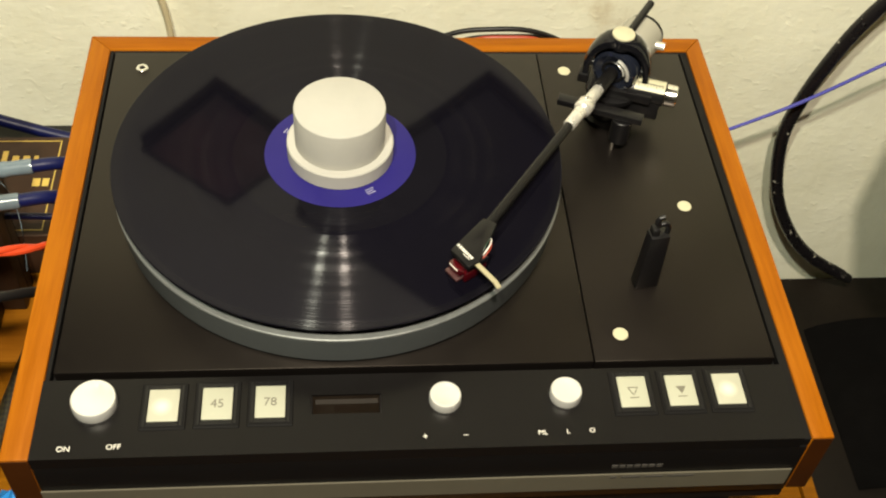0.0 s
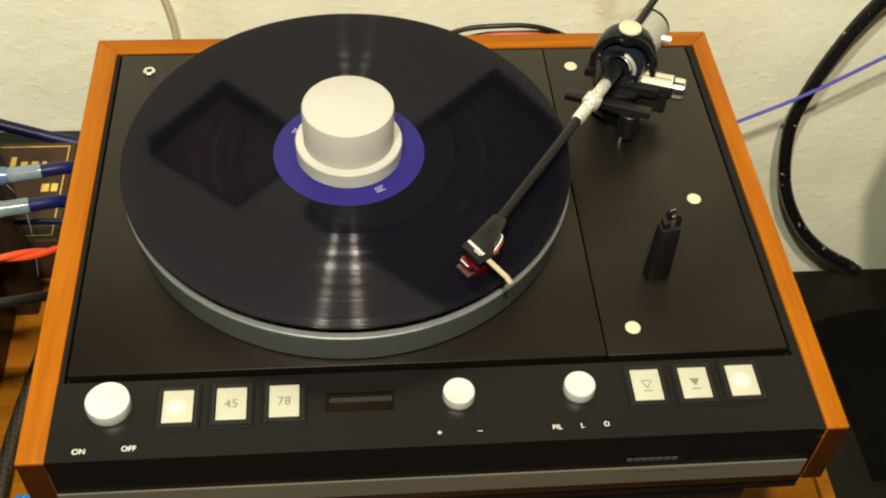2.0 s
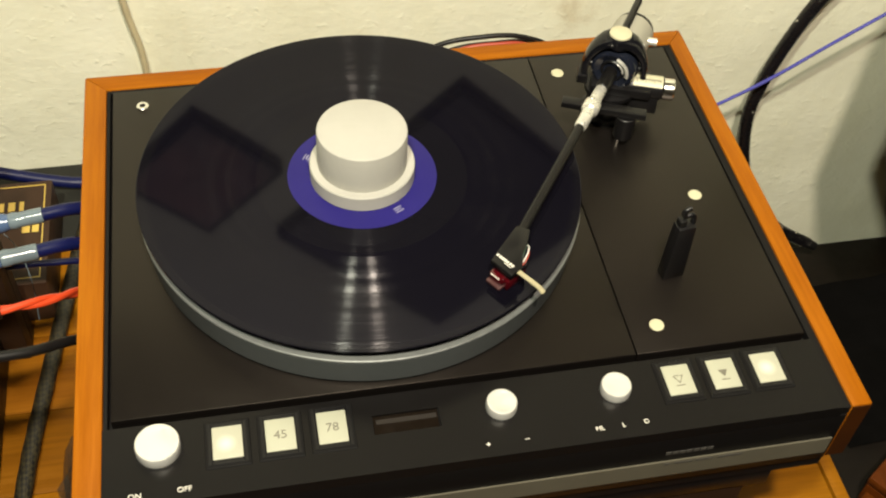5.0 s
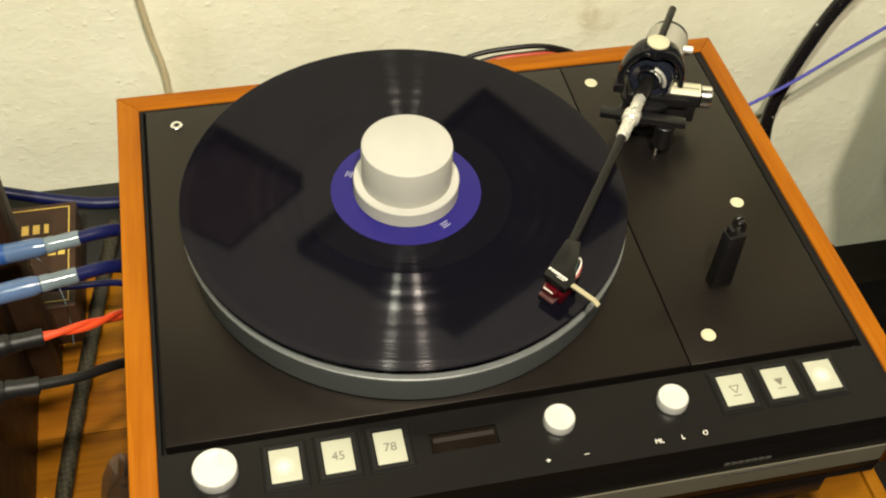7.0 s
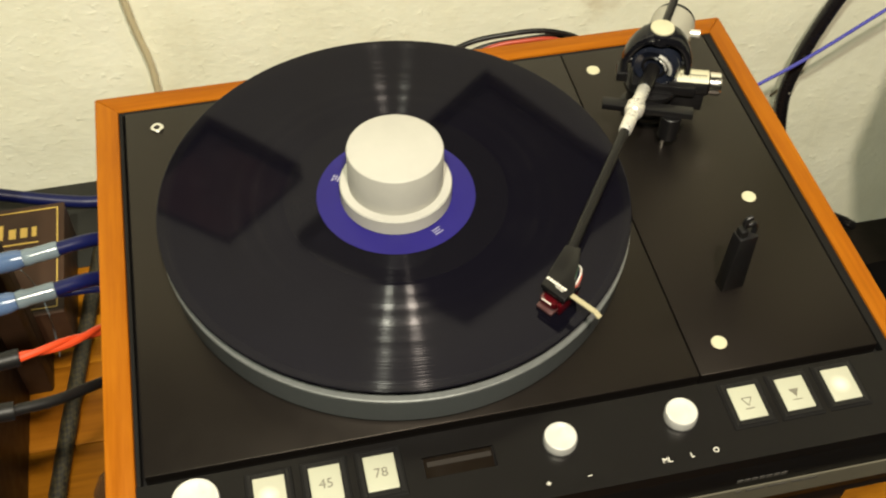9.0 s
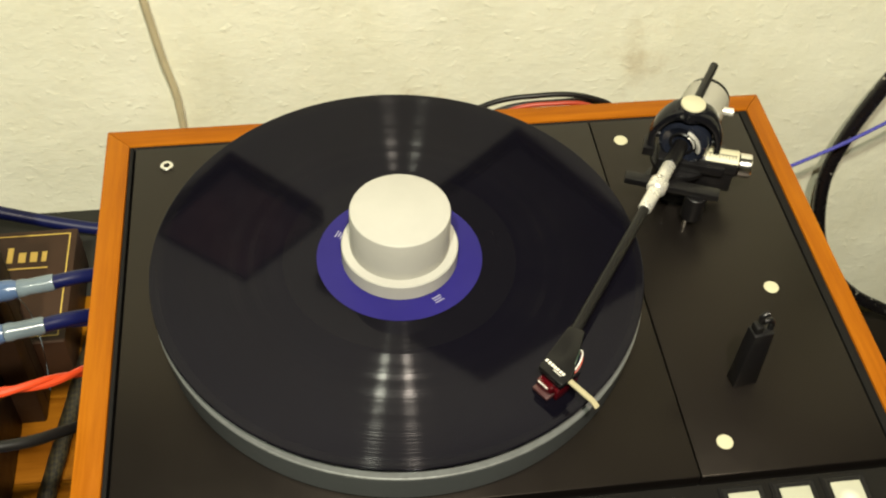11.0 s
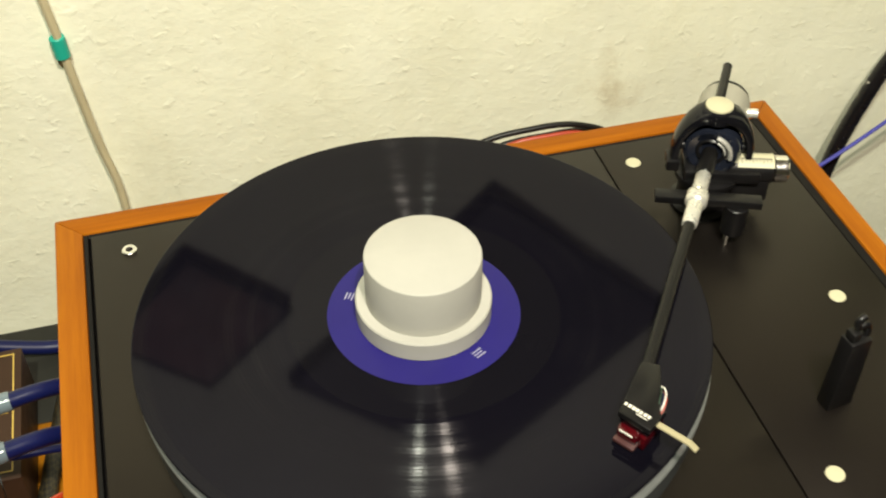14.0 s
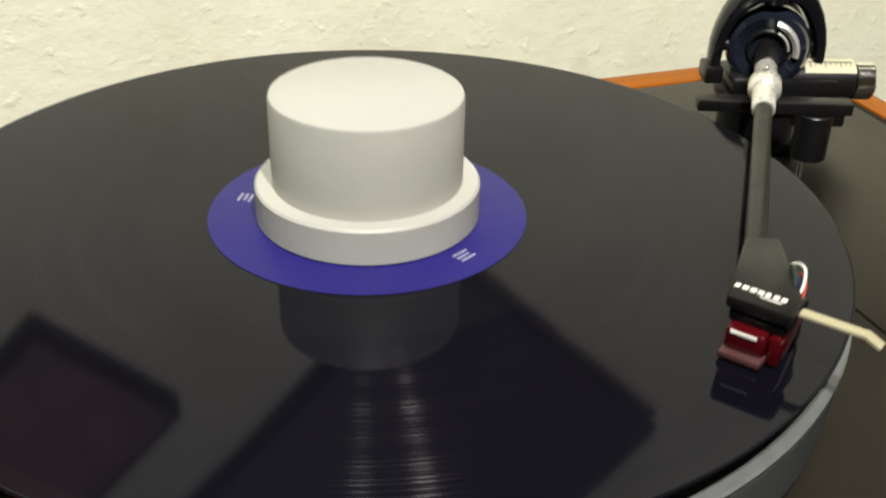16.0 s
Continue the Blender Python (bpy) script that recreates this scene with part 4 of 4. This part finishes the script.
carton = thing("small_box", (-0.29, 0.205, SHELF_Z), "small dark brown box with a gold printed lid", "box")
part("box_body", box(-0.345, -0.2655, 0.142, 0.272, SHELF_Z, -0.203, 0.001), CARTON, carton)
gold = bmesh.new()
GZ = -0.2029
for x0, x1, y0, y1 in ((-0.340, -0.2710, 0.2655, 0.2665), (-0.2720, -0.2710, 0.150, 0.2655), (-0.340, -0.2710, 0.149, 0.150)):
    box(x0, x1, y0, y1, GZ, GZ + 0.0003, bm=gold)
for k, (w, h) in enumerate(((0.0050, 0.018), (0.0062, 0.0115), (0.0062, 0.0115), (0.0042, 0.0115))):
    box(-0.324 + 0.010 * k, -0.324 + 0.010 * k + w, 0.234, 0.234 + h, GZ, GZ + 0.0003, bm=gold)
    box(-0.322 + 0.010 * k, -0.324 + 0.010 * k + w - 0.002, 0.238, 0.234 + h - 0.004, GZ + 0.0003, GZ + 0.0004, bm=gold)
box(-0.322, -0.288, 0.226, 0.2275, GZ, GZ + 0.0003, bm=gold)
box(-0.290, -0.283, 0.205, 0.215, GZ, GZ + 0.0003, bm=gold)
box(-0.281, -0.275, 0.205, 0.215, GZ, GZ + 0.0003, bm=gold)
part("gold_print", gold, GOLD_INK, carton, "gold print as bars and a thin border")


def phono_lead(points, plug, sleeve, cord_mat, r, label, rings, twist=False):
    """A lead from a socket: gold collar, plug with coloured rings, stepped sleeve and cord; twist: two strands laid round each other."""
    own = thing("phono_lead", points[0], label, "cable", "leads beside the player")
    a, b, c = (Vector(p) for p in points[:3])
    n = (b - a).length
    body = part("plug", lathe([(0, 0), (0, 0.0066), (0.0008, 0.0074), (n * 0.80, 0.0074), (n * 0.90, 0.0070), (n * 0.97, 0.0060), (n, 0.0058), (n, 0)], a, b - a, 28), plug, own)
    for lo, hi, mat, note in rings:
        part("ring", lathe([(n * lo, 0.0070), (n * lo, 0.00775), (n * hi, 0.00775), (n * hi, 0.0070)], a, b - a, 28), mat, body, note)
    n = (c - b).length
    part("sleeve", lathe([(0, 0), (0, 0.0061), (n * 0.15, 0.0064), (n * 0.30, 0.0057), (n * 0.9, 0.0060), (n, 0.0056), (n, 0)], b, c - b, 20), sleeve, own)
    line = [c - (c - b) * 0.1, *(Vector(p) for p in points[3:])]
    if not twist:
        part("cord", cable(line, r), cord_mat, own)
        return
    fine = spline(line, 8)
    for turn in (0.0, math.pi):
        strand = []
        for k, q in enumerate(fine):
            ahead = (fine[min(k + 1, len(fine) - 1)] - fine[max(k - 1, 0)]).normalized()
            side = ahead.cross(Vector((0, 0, 1))).normalized()
            strand.append(q + (side * math.cos(turn + k * 0.26) + side.cross(ahead) * math.sin(turn + k * 0.26)) * r * 0.36)
        part("strand", cable(strand, r * 0.62, 8, 2), cord_mat, own)


phono_lead([(-0.2951, 0.060, -0.0420), (-0.2530, 0.0610, -0.0380), (-0.2290, 0.0630, -0.0360), (-0.212, 0.070, -0.040), (-0.200, 0.080, -0.052), (-0.190, 0.095, -0.0800), (-0.165, 0.10, -0.082)], SHRINK, CLEAR_SLEEVE, BLUE_CABLE, 0.0050, "blue lead with a grey-blue sleeved plug and red band", ((0.02, 0.20, RED_RING, "red ring"), (0.205, 0.33, BLUE_BAND, "blue ring")))
phono_lead([(-0.2951, 0.010, -0.0290), (-0.2530, 0.0140, -0.0260), (-0.2285, 0.0180, -0.0260), (-0.212, 0.026, -0.031), (-0.200, 0.038, -0.046), (-0.190, 0.055, -0.0800), (-0.165, 0.06, -0.082)], SHRINK, CLEAR_SLEEVE, BLUE_CABLE, 0.0050, "blue lead with a grey-blue sleeved plug and blue band", ((0.02, 0.18, RUBBER, "black ring"), (0.185, 0.32, BLUE_BAND, "blue ring")))
phono_lead([(-0.2951, -0.040, -0.0240), (-0.2700, -0.0365, -0.0240), (-0.2500, -0.0335, -0.0250), (-0.228, -0.024, -0.032), (-0.212, -0.008, -0.046), (-0.200, 0.015, -0.070), (-0.185, 0.03, -0.082)], RUBBER, RUBBER, RED_CABLE, 0.0040, "twisted red lead with a black ringed plug", ((0.05, 0.28, DULL_RED, "dull red ring"), (0.40, 0.46, WHITE_INK, "white printed ring"), (0.52, 0.55, WHITE_INK, "white printed ring")), True)
phono_lead([(-0.2951, -0.083, -0.0160), (-0.2700, -0.0795, -0.0160), (-0.2500, -0.0780, -0.0180), (-0.228, -0.070, -0.026), (-0.212, -0.055, -0.040), (-0.200, -0.03, -0.068), (-0.185, -0.01, -0.082)], RUBBER, RUBBER, RUBBER, 0.0036, "black lead with a black ringed plug", ((0.08, 0.14, WHITE_INK, "white printed ring"), (0.40, 0.47, WHITE_INK, "white printed ring"), (0.53, 0.57, WHITE_INK, "white printed ring")))
single("blue_cable", cable([(-0.42, 0.318, -0.190), (-0.34, 0.312, -0.218), (-0.275, 0.310, -0.241), (-0.235, 0.310, -0.2490), (-0.15, 0.31, -0.2490)], 0.0060), BLUE_CABLE, "thick dark blue cable lying along the wall", "cable")
single("blue_cable", cable([(-0.30, 0.118, -0.150), (-0.255, 0.122, -0.155), (-0.215, 0.130, -0.170), (-0.170, 0.14, -0.215)], 0.0030), BLUE_CABLE, "thin dark blue cable hanging beside the player", "cable")
single("braided_cable", cable([(-0.236, 0.280, -0.2475), (-0.246, 0.225, -0.2475), (-0.258, 0.150, -0.2475), (-0.272, 0.060, -0.2475), (-0.283, -0.020, -0.2475), (-0.287, -0.09, -0.2475), (-0.284, -0.17, -0.2475), (-0.280, -0.215, -0.2475)], 0.0072, 16, flat=0.75, knob=0.03), BRAID, "flat cable in a black and yellow braided sleeve", "cable")
single("thread", cable([(-0.286, 0.112, -0.085), (-0.268, 0.098, -0.098), (-0.2585, 0.080, -0.106), (-0.2535, 0.062, -0.118), (-0.2540, 0.050, -0.142)], 0.00028, 6), CLEAR_SLEEVE, "thin grey thread hanging over the leads", "thread")


def crumple(centre, size, seed, mat, name, label):
    bm = bmesh.new()
    bmesh.ops.create_icosphere(bm, subdivisions=3, radius=1.0)
    for v in bm.verts:
        n = v.co.copy()
        k = 1 + 0.5 * noise.fractal(n * 2.3 + Vector((seed, 0, 0)), 1.0, 2.0, 3) + 0.38 * abs(noise.noise(n * 4 + Vector((0, seed, 0)))) + 0.16 * abs(noise.noise(n * 10 + Vector((seed, 0, 4))))
        v.co = Vector(centre) + Vector((n.x * size[0] * k, n.y * size[1] * k, max(n.z * size[2] * k, SHELF_Z + 0.0005 - centre[2])))
    bag = single(name, bm, mat, label, "plastic bag")
    bag.data.polygons.foreach_set("use_smooth", [False] * len(bag.data.polygons))


crumple((-0.228, -0.060, -0.236), (0.020, 0.050, 0.022), 3, FILM, "plastic_bag", "crumpled clear plastic bag on the shelf")
crumple((-0.254, -0.128, -0.240), (0.018, 0.028, 0.016), 9, BLUE_FILM, "plastic_bag", "crumpled blue plastic bag on the shelf")

# black cabinet standing on the floor past the rack
cab = thing("floor_cabinet", (0.72, 0.1, -0.95), "dark brown cabinet on the floor beside the rack", "cabinet")
part("body", box(0.470, 1.15, -0.45, 0.335, -0.94, -0.548, 0.004, 3), CASE_BROWN, cab)
part("top", box(0.462, 1.16, -0.46, 0.346, -0.5475, -0.530, 0.003), CABINET_TOP, cab)
part("plinth", box(0.49, 1.13, -0.43, 0.32, -0.95, -0.9405), PITCH, cab)


def loose_box(x, y, degrees, x0, x1):
    """A shallow box with a lid, lying on the cabinet; x, y is one corner."""
    m = pose(x, y, -0.530, 0, 0, degrees)
    own = thing("wooden_box", (x, y, -0.530), "reddish brown wooden box lying on the cabinet", "box", "boxes on the cabinet")
    part("body", box(x0, x1, -0.18, 0.0, 0.0003, 0.040, 0.002, m=m), RED_WOOD, own)
    part("lid", box(x0 - 0.001, x1 + 0.001, -0.181, 0.001, 0.0415, 0.055, 0.003, m=m), RED_WOOD, own)


loose_box(0.552, -0.030, 33.5, 0.0, 0.14)
loose_box(0.540, -0.046, 33.5, -0.085, 0.0)
# near-black sheet standing in for the soft dark area past the rack
cloth = bmesh.new()
nx, ny = 40, 40
cells = [[cloth.verts.new((0.575 + 0.57 * i / nx, 0.035 + 0.225 * k / ny, -0.5285 + 0.055 * max(0.0, math.sin(math.pi * i / nx)) ** 0.6 * max(0.0, math.sin(math.pi * min(1, k / ny * 0.55 + 0.12))) * (0.85 + 0.3 * noise.noise(Vector((i * 0.17, k * 0.17, 2.0)))))) for k in range(ny + 1)] for i in range(nx + 1)]
for i in range(nx):
    for k in range(ny):
        cloth.faces.new((cells[i][k], cells[i + 1][k], cells[i + 1][k + 1], cells[i][k + 1]))
single("dark_mound", cloth, painted("mound_black", (0.0018, 0.0015, 0.0014), 0.95, 0.3, shine=0.1), "black mound put in for the deep shade beside the rack", "cloth")
